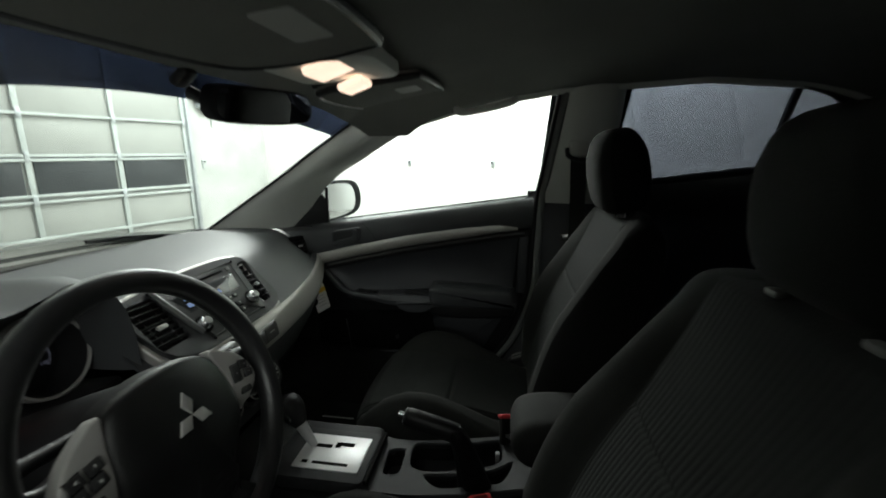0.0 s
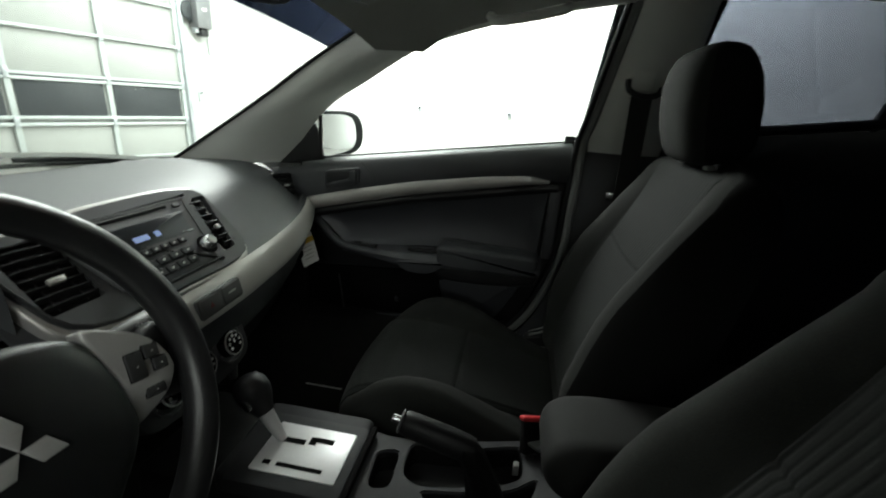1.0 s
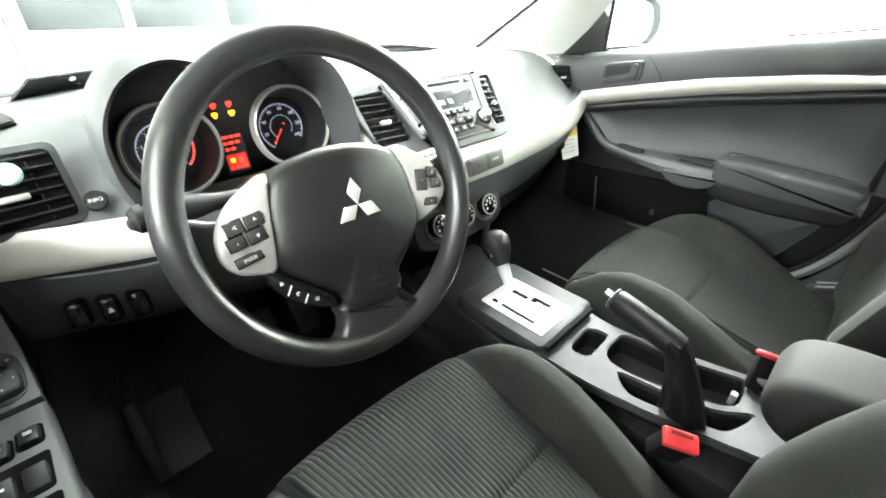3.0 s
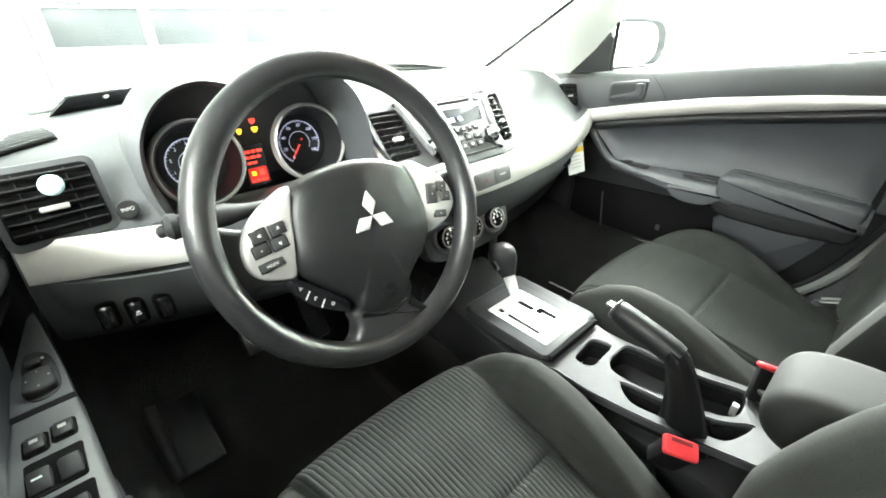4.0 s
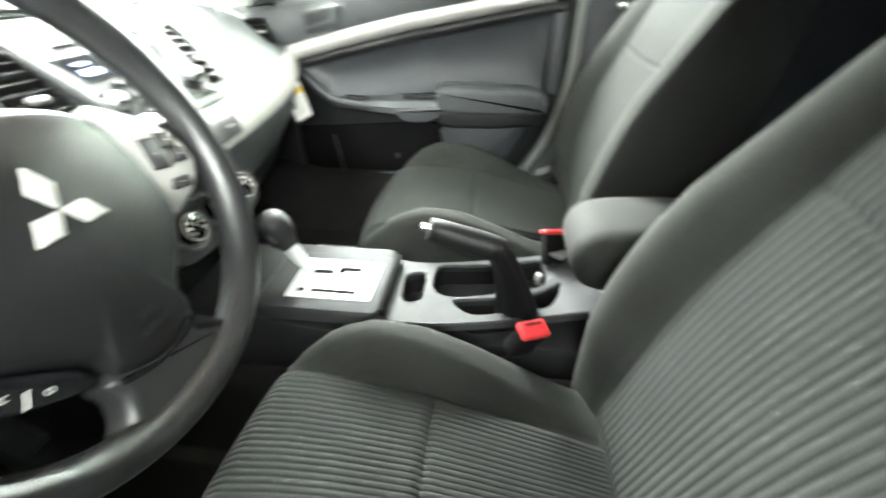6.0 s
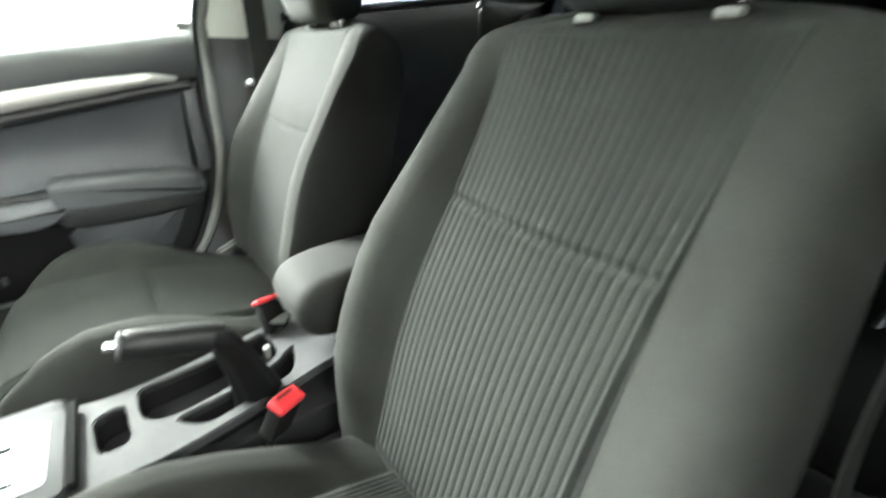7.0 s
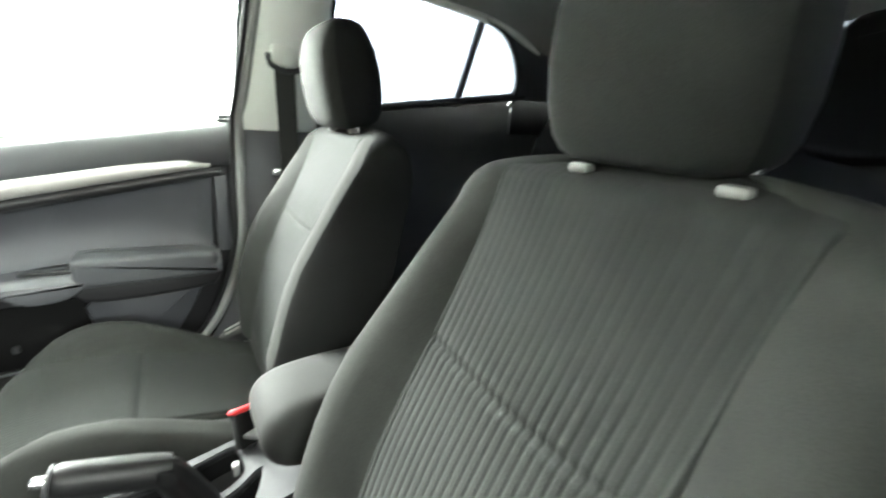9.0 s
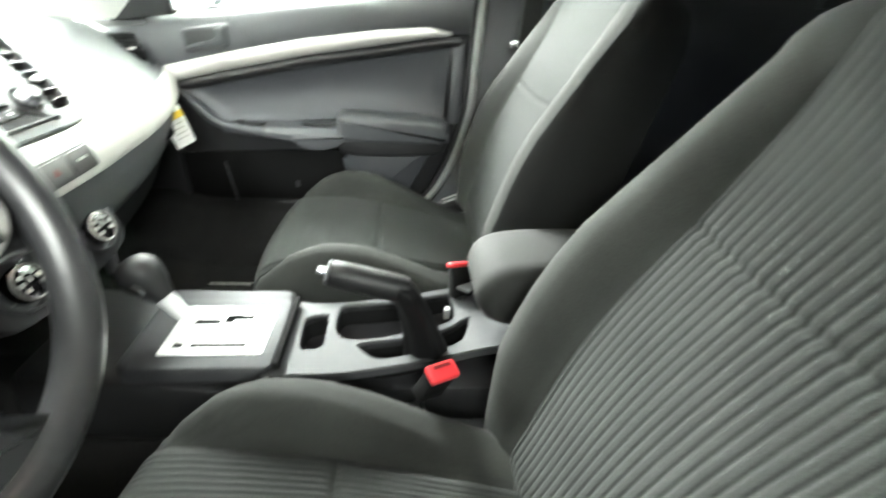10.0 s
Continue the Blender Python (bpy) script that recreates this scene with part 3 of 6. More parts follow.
# hood and wipers seen through the windshield
hood = thing("car_hood", (0, 1.3, 0.75), "white painted car hood", "car hood")
part("panel", sheet(lambda u, v: Vector((-0.76 + 1.52 * u, 1.30 - 0.35 * (2 * u - 1) ** 2 + 0.95 * v, 0.848 + 0.035 * math.cos(2.6 * (u - 0.5)) - 0.10 * v - 0.10 * v * v - 0.07 * (2 * u - 1) ** 4)), 24, 14, -0.01), CAR_PAINT, hood)
for side in (-1, 1):
    part("fender", sheet(lambda u, v: Vector((side * (0.755 + 0.10 * math.sin(1.5 * u)), 0.95 + 0.95 * v, 0.80 - 0.45 * u * u - 0.10 * v * v)), 8, 10, 0.008), CAR_PAINT, hood)
cowl = single("cowl_panel", sheet(lambda u, v: shield((2 * u - 1) * 0.84, 0.815) + Vector((0, 0.01 + 0.07 * v, 0.002 - 0.005 * v)), 20, 3, -0.01), BLACK, "black plastic cowl below the windshield", "cowl", "structure")
for k, (xa, xb) in enumerate(((0.62, 0.05), (0.0, -0.6))):
    wp = thing("wiper", (xa, 1.2, 0.83), "black windshield wiper resting on the cowl", "wiper", "windshield wipers")
    blade = [shield(xa + (xb - xa) * t, 0.838 + 0.012 * t) + Vector((0, 0.012, 0.012)) for t in np.linspace(0, 1, 8)]
    part("blade", tube(blade, 0.006, 6), BLACK, wp)
    part("arm", tube([blade[4] + Vector((0, 0.006, 0.012)), blade[1] + Vector((0.0, 0.05, 0.0)), blade[0] + Vector((0.05, 0.06, -0.01))], 0.006, 6), BLACK, wp)


# ---- doors ----
def yz(x):
    return frame_of((x, 0, 0), (0, 1, 0), (0, 0, 1))


def trim_top(y):
    return lerp([(-0.02, 0.862), (0.017, 0.868), (0.08, 0.877), (0.2, 0.866), (0.4, 0.835), (0.6, 0.792), (0.78, 0.745)], y)


def trim_bot(y):
    return lerp([(-0.02, 0.859), (0.017, 0.858), (0.08, 0.848), (0.2, 0.826), (0.4, 0.790), (0.6, 0.745), (0.78, 0.700)], y)


def car_door(s, name, base, label):
    mir = (lambda b: b) if s > 0 else other_side
    d = thing(name, base, label, "car door", "", "structure")
    outline = [(0.90, belt_z(0.90) - 0.02), (0.90, 0.36), (0.16, 0.35), (0.07, 0.39), (0.02, 0.47), (-0.018, 0.56), (-0.030, 0.68), (-0.034, 0.80), (-0.040, belt_z(-0.04) - 0.02)]
    part("outer_panel", mir(prism(outline, yz(0.86), -0.05, 0.01)), CAR_PAINT, d, "white painted outer door skin")
    part("core", mir(prism(outline, yz(0.81), -0.016, 0.004)), BLACK, d)

    def upper(u, v):
        y = 0.88 - 0.915 * u
        a, b = trim_bot(min(y, 0.78)) + 0.004, belt_z(y)
        z = a + (b - a) * v
        return Vector((0.752 - 0.022 * math.sin(math.pi * min(1, v * 1.15)) ** 0.7 + 0.05 * step(0.9, 1.0, v), y, z - 0.004 * step(0.9, 1, v)))

    part("upper_panel", mir(sheet(upper, 30, 14, 0.006)), DOOR_PLASTIC, d, "dark grey soft upper panel")

    def trim(u, v):
        y = 0.80 - 0.785 * u
        a, b = trim_bot(min(y, 0.78)), trim_top(min(y, 0.78))
        return Vector((0.738 - 0.016 * math.sin(math.pi * v) ** 0.5 * min(1, (1 - u) * 14), y, a + (b - a) * v))

    part("trim_strip", mir(sheet(trim, 50, 8, 0.006)), SILVER if s > 0 else DOOR_PLASTIC, d, "silver painted trim strip" if s > 0 else "grey trim strip")

    def under_trim(u, v):
        y = 0.79 - 0.80 * u
        a = trim_bot(min(y, 0.78)) - 0.004
        return Vector((0.742 - 0.006 * math.sin(math.pi * v), y, a - 0.018 * v))

    part("trim_lip", mir(sheet(under_trim, 40, 5, 0.004)), BLACK, d, "black lip under the trim")

    def insert(u, v):
        y0, y1 = 0.74 - 0.10 * (1 - v), 0.012 + 0.012 * (1 - v)
        y = y0 + (y1 - y0) * u
        zb = lerp([(0.0, 0.640), (0.3, 0.630), (0.6, 0.606), (0.8, 0.60)], y)
        z = zb + (trim_bot(min(y, 0.78)) - 0.012 - zb) * v
        return Vector((0.752 + 0.030 * math.sin(math.pi * v) ** 0.6 * math.sin(math.pi * u) ** 0.35, y, z))

    part("insert", mir(sheet(insert, 30, 16, 0.004)), DOOR_INSERT, d, "dark grey recessed door insert")
    # frame round the insert: front sweep and rear post
    if s > 0:
        part("insert_frame", mir(tube(along([(0.742, 0.745, 0.695), (0.735, 0.70, 0.655), (0.728, 0.655, 0.615), (0.722, 0.60, 0.600), (0.715, 0.48, 0.590), (0.71, 0.33, 0.592)], 6), 0.012, 10)), DOOR_PLASTIC, d)
    part("rear_post", mir(box((0.748, -0.006, 0.735), (0.02, 0.034, 0.21), 0.006)), DOOR_PLASTIC, d)
    # armrest
    led = [(0.752, 0.0), (0.70, 0.004), (0.688, 0.012), (0.686, 0.03), (0.70, 0.044), (0.752, 0.052)]

    def ledge(u, v):
        y = 0.64 - 0.63 * u
        zc = lerp([(0.0, 0.582), (0.3, 0.570), (0.45, 0.566), (0.64, 0.578)], y)
        grow = step(0.0, 0.35, u)
        k = v * (len(led) - 1)
        i = min(int(k), len(led) - 2)
        x = led[i][0] + (led[i + 1][0] - led[i][0]) * (k - i)
        h = led[i][1] + (led[i + 1][1] - led[i][1]) * (k - i)
        return Vector((0.752 - (0.752 - x) * (0.30 + 0.70 * grow), y, zc + h * (0.55 + 0.45 * grow)))

    part("armrest", mir(sheet(ledge, 24, 20, 0.003)), DOOR_PLASTIC, d, "dark grey armrest ledge")
    # No recess is cut; the trough's shade is a black inset.
    part("trough", mir(box((0.722, 0.366, 0.6205), (0.022, 0.100, 0.006), 0.002)), BLACK, d, "black inset drawn for the shaded finger trough")
    pad = prism(smooth_poly([(0.32, 0.622), (0.318, 0.648), (0.28, 0.654), (0.15, 0.650), (0.03, 0.645), (0.020, 0.612), (0.03, 0.584), (0.28, 0.580), (0.315, 0.592)], 4), yz(0.770), -0.087, 0.014, 4)
    part("armrest_pad", mir(pad), VINYL, d, "padded vinyl armrest top")
    # Two thin paler tubes that draw edge highlights behind pad and lip.
    part("pad_highlight", mir(tube(along([(0.744, 0.315, 0.640), (0.740, 0.300, 0.652), (0.738, 0.27, 0.6565), (0.738, 0.15, 0.6525), (0.740, 0.035, 0.6475)], 5), 0.0022, 6)), VINYL, d, "pale line for the highlight behind the armrest pad")
    part("lip_highlight", mir(tube(along([(0.7405, y, trim_bot(min(y, 0.78)) - 0.0235) for y in (0.76, 0.6, 0.45, 0.3, 0.15, 0.02)], 4), 0.0020, 6)), VINYL, d, "pale line for the highlight under the trim lip")
    part("pull_cup", mir(prism(smooth_poly([(0.437, 0.594), (0.430, 0.566), (0.392, 0.553), (0.335, 0.559), (0.304, 0.580), (0.302, 0.600)], 4), yz(0.745), -0.063, 0.010)), DOOR_PLASTIC, d, "door pull handle")
    # lower part
    low = [(0.298, 0.528), (0.305, 0.457), (0.28, 0.385), (0.20, 0.372), (0.131, 0.405), (0.098, 0.453), (0.072, 0.500), (0.058, 0.538), (0.066, 0.555)]
    part("lower_panel", mir(prism(smooth_poly(low, 3), yz(0.775), -0.022, 0.006)), DOOR_INSERT, d, "dark grey lower door panel")
    # Flat panel; its near black stands for the shade inside the pocket.
    part("kick_panel", mir(prism([(0.88, 0.50), (0.30, 0.535), (0.26, 0.375), (0.88, 0.345)], yz(0.776), -0.008, 0.003)), SLOT, d, "flat map pocket panel, near black for its shade")
    part("pocket_edge", mir(tube(along([(0.752, 0.66, 0.345), (0.748, 0.56, 0.358), (0.745, 0.42, 0.372), (0.75, 0.28, 0.38)], 5), 0.0036, 8)), VINYL, d, "grey map pocket edge")
    part("pocket_end", mir(tube(along([(0.752, 0.660, 0.487), (0.752, 0.652, 0.43), (0.752, 0.642, 0.352)], 4), 0.0030, 8)), PANEL_GREY, d, "grey front edge of the map pocket")
    # Filler below the pad, blackened to give the shaded band there.
    part("armrest_underside", mir(prism(smooth_poly([(0.31, 0.545), (0.315, 0.598), (0.16, 0.610), (0.025, 0.610), (0.022, 0.560), (0.06, 0.548), (0.18, 0.538)], 3), yz(0.775), -0.084, 0.012, 3)), BLACK, d, "armrest underside, blackened for its shade")
    # inner handle
    def lean(pts, grow=1.0):
        return [(0.635 + a * grow, 0.819 + b * grow - 0.17 * a * grow) for a, b in pts]

    hb = part("handle_bezel", mir(prism(lean(rounded(0.112, 0.056, 0.012)), yz(0.745), -0.020, 0.004, 3)), DOOR_PLASTIC, d, "door handle surround")
    # Flat plate in darker grey; the recess's shade is in its colour.
    part("handle_recess", mir(prism(lean(rounded(0.096, 0.041, 0.010)), yz(0.7262), -0.0020, 0.0005)), PANEL_GREY, hb)
    part("door_handle", mir(prism(smooth_poly(lean([(-0.045, 0.018), (-0.027, 0.018), (-0.024, -0.002), (0.020, -0.008), (0.044, -0.012), (0.044, -0.019), (0.0, -0.020), (-0.044, -0.019)]), 3), yz(0.7245), -0.008, 0.003)), VINYL, d, "door release handle")
    crs = []
    for y, z in ((0.578, 0.868), (0.560, 0.855), (0.541, 0.838), (0.525, 0.818), (0.518, 0.800)):
        a, b = trim_bot(y) + 0.004, belt_z(y)
        crs.append((0.7518 - 0.022 * math.sin(math.pi * min(1, (z - a) / (b - a) * 1.15)) ** 0.7, y, z))
    part("crease", mir(tube(along(crs, 4), 0.0014, 6)), BLACK, d)
    part("window_seal", mir(tube([(0.752, y, belt_z(y) + 0.002) for y in np.linspace(0.84, -0.05, 12)], 0.0028, 8)), BLACK, d, "black window seal")
    return d, mir


pd, _ = car_door(1, "door_1", (0.80, 0.4, 0.34), "closed passenger door with dark grey panel and silver strip")
part("switch_base", box((0.730, 0.565, 0.612), (0.020, 0.085, 0.008), 0.003), BLACK, pd, "black window switch base")
part("switch", box((0.730, 0.585, 0.617), (0.012, 0.022, 0.006), 0.002), CONSOLE, pd, "window switch")
part("pane_corner_trim", prism([(0.86, 0.845), (0.70, 0.868), (0.715, 0.955), (0.735, 0.985)], yz(0.752), -0.012, 0.003), BLACK, pd, "black mirror corner cover")
part("corner_bar", tube([(0.742, 0.708, 0.87), (0.728, 0.70, 1.0)], 0.006, 6), BLACK, pd)
part("pocket_screw", box((0.763, 0.46, 0.42), (0.006, 0.012, 0.02), 0.002), CONSOLE, pd)

dd, dm = car_door(-1, "door_2", (-0.76, 0.4, 0.34), "closed driver door with window lowered and switch panel")
part("switch_panel", prism([(-0.716, 0.586), (-0.726, 0.45), (-0.728, 0.28), (-0.638, 0.28), (-0.642, 0.38), (-0.650, 0.499), (-0.656, 0.588)], frame_of((0, 0, 0.606), (1, 0, 0), (0, 1, 0)), 0.022, 0.005, 3), SWITCH_GREY, dd, "grey switch panel")
ms = part("mirror_switch_base", prism([(-0.716, 0.590), (-0.657, 0.592), (-0.666, 0.698), (-0.681, 0.813), (-0.690, 0.80), (-0.712, 0.665)], frame_of((0, 0, 0.606), (1, 0, 0), (0, 1, 0.02)), 0.014, 0.003), DOOR_PLASTIC, dd, "dark grey mirror adjuster panel")
part("mirror_switch_well", prism(smooth_poly([(-0.699, 0.608), (-0.668, 0.610), (-0.673, 0.686), (-0.698, 0.698)], 5), frame_of((0, 0, 0.606), (1, 0, 0), (0, 1, 0.02)), 0.016, 0.002), BLACK, ms, "black adjuster well")
kn = frame_of((-0.6845, 0.626, 0.634), (1, 0, 0), (0, 1, 0.02))
part("mirror_knob", prism(smooth_poly([(-0.014, -0.018), (0.013, -0.018), (0.0155, 0.0), (0.011, 0.021), (-0.012, 0.021), (-0.0155, 0.002)], 4), kn, 0.010, 0.004, 3), BUTTON, ms, "four-way mirror knob")
part("selector", box((-0.6875, 0.667, 0.640), (0.016, 0.012, 0.008), 0.003), BLACK, ms)
for dx in (-0.006, 0.0, 0.006):
    part("selector_mark", box((-0.6855 + dx, 0.679, 0.6368), (0.003, 0.004, 0.0006), 0), WHITE_PRINT, ms)
for dx, dy in ((0.0105, 0.002), (-0.0105, 0.002), (0, 0.0155), (0, -0.0135)):
    part("arrow_mark", box(kn @ Vector((dx, dy, 0.0102)), (0.0018, 0.0022, 0.0006), 0), GREY_LABEL, ms)
for x, y in ((-0.697, 0.532), (-0.673, 0.537)):
    rec = part("button_recess", prism([(x + a, y + b) for a, b in rounded(0.023, 0.030, 0.005)], frame_of((0, 0, 0.6275), (1, 0, 0), (0, 1, 0)), 0.0014, 0), SLOT, dd)
    b = part("lock_button", box((x, y, 0.630), (0.017, 0.023, 0.008), 0.003), BLACK, rec)
    part("mark", box((x, y + 0.001, 0.6343), (0.007, 0.005, 0.0006), 0), GREY_LABEL, b)
for y in (0.483, 0.425):
    rec = part("switch_recess", prism([(-0.684 + (y - 0.483) * -0.05 + a, y + b) for a, b in rounded(0.048, 0.050, 0.004)], frame_of((0, 0, 0.6275), (1, 0, 0), (0, 1, 0.0)), 0.0016, 0), SLOT, dd)
    for x in (-0.696, -0.672):
        part("window_switch", box((x, y - 0.007, 0.630), (0.019, 0.026, 0.010), 0.003, 2, Euler((radians(16), 0, 0)).to_matrix()), BLACK, rec)
    part("mark", box((-0.697, y - 0.006, 0.6356), (0.008, 0.002, 0.0006), 0, 1, Euler((radians(16), 0, 0)).to_matrix()), WHITE_PRINT, rec)

# side mirror
sm = thing("side_mirror", (0.90, 0.76, 0.86), "black-edged door mirror with grey glass", "side mirror")
mm = frame_of((0.928, 0.745, 0.925), (0.95, -0.31, 0), (0, 0.05, 1))
shape = smooth_poly([(-0.145, -0.052), (-0.150, 0.044), (-0.112, 0.070), (0.01, 0.078), (0.108, 0.066), (0.132, 0.0), (0.104, -0.054), (0.0, -0.072), (-0.105, -0.070)], 4)
shape = [(x * 1.26, y * 1.08) for x, y in shape]
part("housing", prism(shape, mm @ Matrix.Translation((0, 0, -0.06)), 0.06, 0.012, 3), MIRROR_RIM, sm, "black mirror housing")
part("mirror_glass", prism([(x * 0.83 - 0.024, y * 0.84 + 0.001) for x, y in shape], mm @ Matrix.Translation((0, 0, 0.0005)), 0.003, 0.001), MIRROR, sm, "mirror glass")
part("foot", tube(along([(0.762, 0.79, 0.88), (0.80, 0.79, 0.885), (0.85, 0.785, 0.89)], 4), 0.022, 10), GLOSS_BLACK, sm)


# ---- dashboard ----
def face_y(x):
    return 0.567 + 0.34 * (x - CX) ** 2


PROFILE = [(0.34, 0.47), (0.16, 0.53), (0.05, 0.595), (0.012, 0.655), (0.0, 0.700), (0.012, 0.742), (0.040, 0.766), (0.088, 0.808), (0.128, 0.842), (0.165, 0.858), (0.22, 0.868), (0.30, 0.870), (0.42, 0.864), (0.60, 0.848), (0.70, 0.835)]
PROFILE = [(p.x, p.y) for p in along([(a, b, 0) for a, b in PROFILE], 4)]


def dash_at(x, k):
    dy, z = PROFILE[k]
    y = face_y(x) + dy
    lim = shield(x, 0.845).y - 0.012
    edge = step(0.45, 0.74, abs(x - CX))
    z = z - (0.02 * edge if z > 0.76 else 0)
    return Vector((x, min(y, lim), z))


dash = thing("dashboard", (CX, 0.9, 0.5), "dark grey plastic dashboard with silver trim strip", "dashboard")
xs = np.linspace(-0.664, 0.742, 60)
body = sheet(lambda u, v: dash_at(xs[round(u * 59)], round(v * (len(PROFILE) - 1))), 59, len(PROFILE) - 1)
gap = [f for f in body.faces if -0.508 < f.calc_center_median().x < -0.181 and 0.755 < f.calc_center_median().z and f.calc_center_median().y < 0.80]
bmesh.ops.delete(body, geom=gap, context="FACES")
body.normal_update()
bmesh.ops.solidify(body, geom=body.faces[:], thickness=0.006)
part("body", body, VINYL, dash)


def trim_mid(x):
    return lerp([(-0.70, 0.744), (-0.45, 0.744), (0.0, 0.733), (0.2, 0.735), (0.45, 0.730), (0.742, 0.728)], x)


def trim_half(x):
    return lerp([(-0.70, 0.025), (-0.45, 0.026), (0.0, 0.026), (0.12, 0.028), (0.35, 0.029), (0.742, 0.022)], x)


def dash_trim(x0, x1):
    def fn(u, v):
        x = x0 + (x1 - x0) * u
        z = trim_mid(x) + trim_half(x) * (2 * v - 1)
        return Vector((x, face_y(x) + 0.004 + 0.012 * (2 * v - 1) - 0.006 * math.sin(math.pi * v) ** 0.4, z))
    return fn


for x0, x1 in ((-0.660, -0.470), (-0.165, 0.740)):
    part("trim_strip", sheet(dash_trim(x0, x1), 50, 10, 0.006), SILVER, dash, "silver painted trim strip")
hzm = frame_of((0.052, face_y(0.05) - 0.0045, 0.734), (1, 0.01, 0.02), (0, 0.22, 1))
hz = part("hazard_panel", prism(rounded(0.104, 0.034, 0.006), hzm @ Matrix.Translation((0, 0, -0.004)), 0.006, 0.001), HAZARD_GREY, dash, "dark grey hazard switch panel")
part("hazard_button", prism(rounded(0.046, 0.028, 0.004), hzm @ Matrix.Translation((-0.025, 0, 0.001)), 0.003, 0.001), HAZARD_GREY, hz)
part("warning_mark", prism([(-0.005, -0.004), (0.005, -0.004), (0, 0.005)], hzm @ Matrix.Translation((-0.025, 0, 0.0042)), 0.0004, 0), RED_DARK, hz, "dark red warning triangle")
part("airbag_lamp", prism(rounded(0.044, 0.028, 0.004), hzm @ Matrix.Translation((0.025, 0, 0.001)), 0.003, 0.001), HAZARD_GREY, hz)
part("lamp_mark", box(hzm @ Vector((0.025, 0.001, 0.0042)), (0.018, 0.003, 0.0004), 0, 1, hzm.to_3x3()), GREY_LABEL, hz)


def vent(parent, m, w, h, n, name="air_vent", tab=True):
    """A slatted vent: well, rim, slats and slider, drawn in m's x and y, facing along its z."""
    v = part(name, prism(rounded(w, h, 0.008), m @ Matrix.Translation((0, 0, -0.006)), 0.008, 0.001), SLOT, parent, "black slatted air vent")
    for k in range(n):
        yy = -h / 2 + h * (k + 0.7) / (n + 0.4)
        part("slat", box(m @ Vector((0, yy, 0.0045)), (w * 0.95, h / n * 0.20, 0.010), 0.0008, 1, m.to_3x3() @ Euler((radians(-26), 0, 0)).to_matrix()), RADIO_BLACK, v)
    for q in (-0.25, 0.25):
        part("vane", box(m @ Vector((q * w, 0, 0.0012)), (0.0014, h * 0.92, 0.006), 0, 1, m.to_3x3()), BLACK, v)
    if tab:
        part("slider", box(m @ Vector((0.0, -0.1 * h, 0.009)), (w * 0.30, h * 0.085, 0.007), 0.002, 2, m.to_3x3()), SILVER, v, "silver slider tab")
    return v


vm = frame_of((-0.604, 0.738, 0.812), (0.995, 0.06, 0.0), (0.03, 0.42, 1))
part("vent_frame", prism(rounded(0.118, 0.104, 0.012), vm @ Matrix.Translation((0, 0, -0.012)), 0.010, 0.003), VINYL, dash, "dark grey vent surround")
lv = vent(dash, vm @ Matrix.Translation((0, 0, -0.0015)), 0.102, 0.086, 6)
part("scent_disc", lathe([(0.0, 0.005), (0.010, 0.005), (0.0125, 0.003), (0.013, -0.003), (0, -0.003)], vm @ Matrix.Translation((0.006, 0.018, 0.020)), 24), DISC_TEAL, lv, "pale teal round clip")
def dash_top(x, y):
    dy = y - face_y(x)
    z = float(np.interp(dy, [a for a, b in PROFILE[24:]], [b for a, b in PROFILE[24:]]))
    return z - 0.02 * step(0.45, 0.74, abs(x - CX))


def grille_at(u, v):
    y = 0.885 + 0.060 * v
    x = -0.641 + 0.020 * v * v + (0.070 - 0.030 * v * v) * u
    return Vector((x, y, dash_top(x, y) + 0.004))


gr = part("side_grille", sheet(grille_at, 10, 10, 0.003), SLOT, dash, "black slotted side window vent")
for k in range(6):
    part("grille_rib", tube([grille_at(u, 0.08 + 0.16 * k) + Vector((0, 0, 0.002)) for u in np.linspace(0.04, 0.96, 8)], 0.0022, 6), DOOR_PLASTIC, gr)
ib = part("info_button", lathe([(0, 0.008), (0.012, 0.008), (0.0135, 0.006), (0.014, -0.004), (0, -0.004)], frame_of((-0.533, 0.722, 0.785), (1, 0, 0), (0, 0.42, 1)), 24), BLACK, dash, "round black info button")
part("lettering", text_mesh("INFO", 0.0068, frame_of((-0.533, 0.722, 0.785), (1, 0, 0), (0, 0.42, 1)) @ Matrix.Translation((0, 0, 0.0085))), WHITE_PRINT, ib)
# right end vent
em = frame_of((0.660, 0.790, 0.796), (0.85, -0.50, 0.0), (0.225, 0.38, 0.86))
part("vent_frame", prism(rounded(0.070, 0.078, 0.014), em @ Matrix.Translation((0, 0, -0.020)), 0.016, 0.005, 3), VINYL, dash, "grey end vent surround")
vent(dash, em @ Matrix.Translation((0, 0, 0.004)), 0.056, 0.066, 5)
# lower driver panel with three switches
part("knee_panel", sheet(lambda u, v: Vector((-0.665 + 0.30 * u, face_y(-0.665 + 0.30 * u) + 0.004 - 0.055 * (1 - abs(2 * u - 1) ** 2) * 0.5 + 0.05 * (1 - v) ** 2, 0.61 + 0.105 * v)), 16, 8, 0.006), VINYL, dash, "dark grey knee panel")
for x in (-0.600, -0.569, -0.538):
    yy = face_y(x) - 0.020
    part("switch_surround", box((x, yy + 0.002, 0.662), (0.024, 0.014, 0.040), 0.006, 2, Euler((radians(-12), 0, radians(2))).to_matrix()), SLOT, dash)
    b = part("switch", box((x, yy - 0.002, 0.662), (0.019, 0.018, 0.035), 0.006, 3, Euler((radians(-12), 0, radians(2))).to_matrix()), GLOSS_BLACK, dash, "gloss black rocker switch")
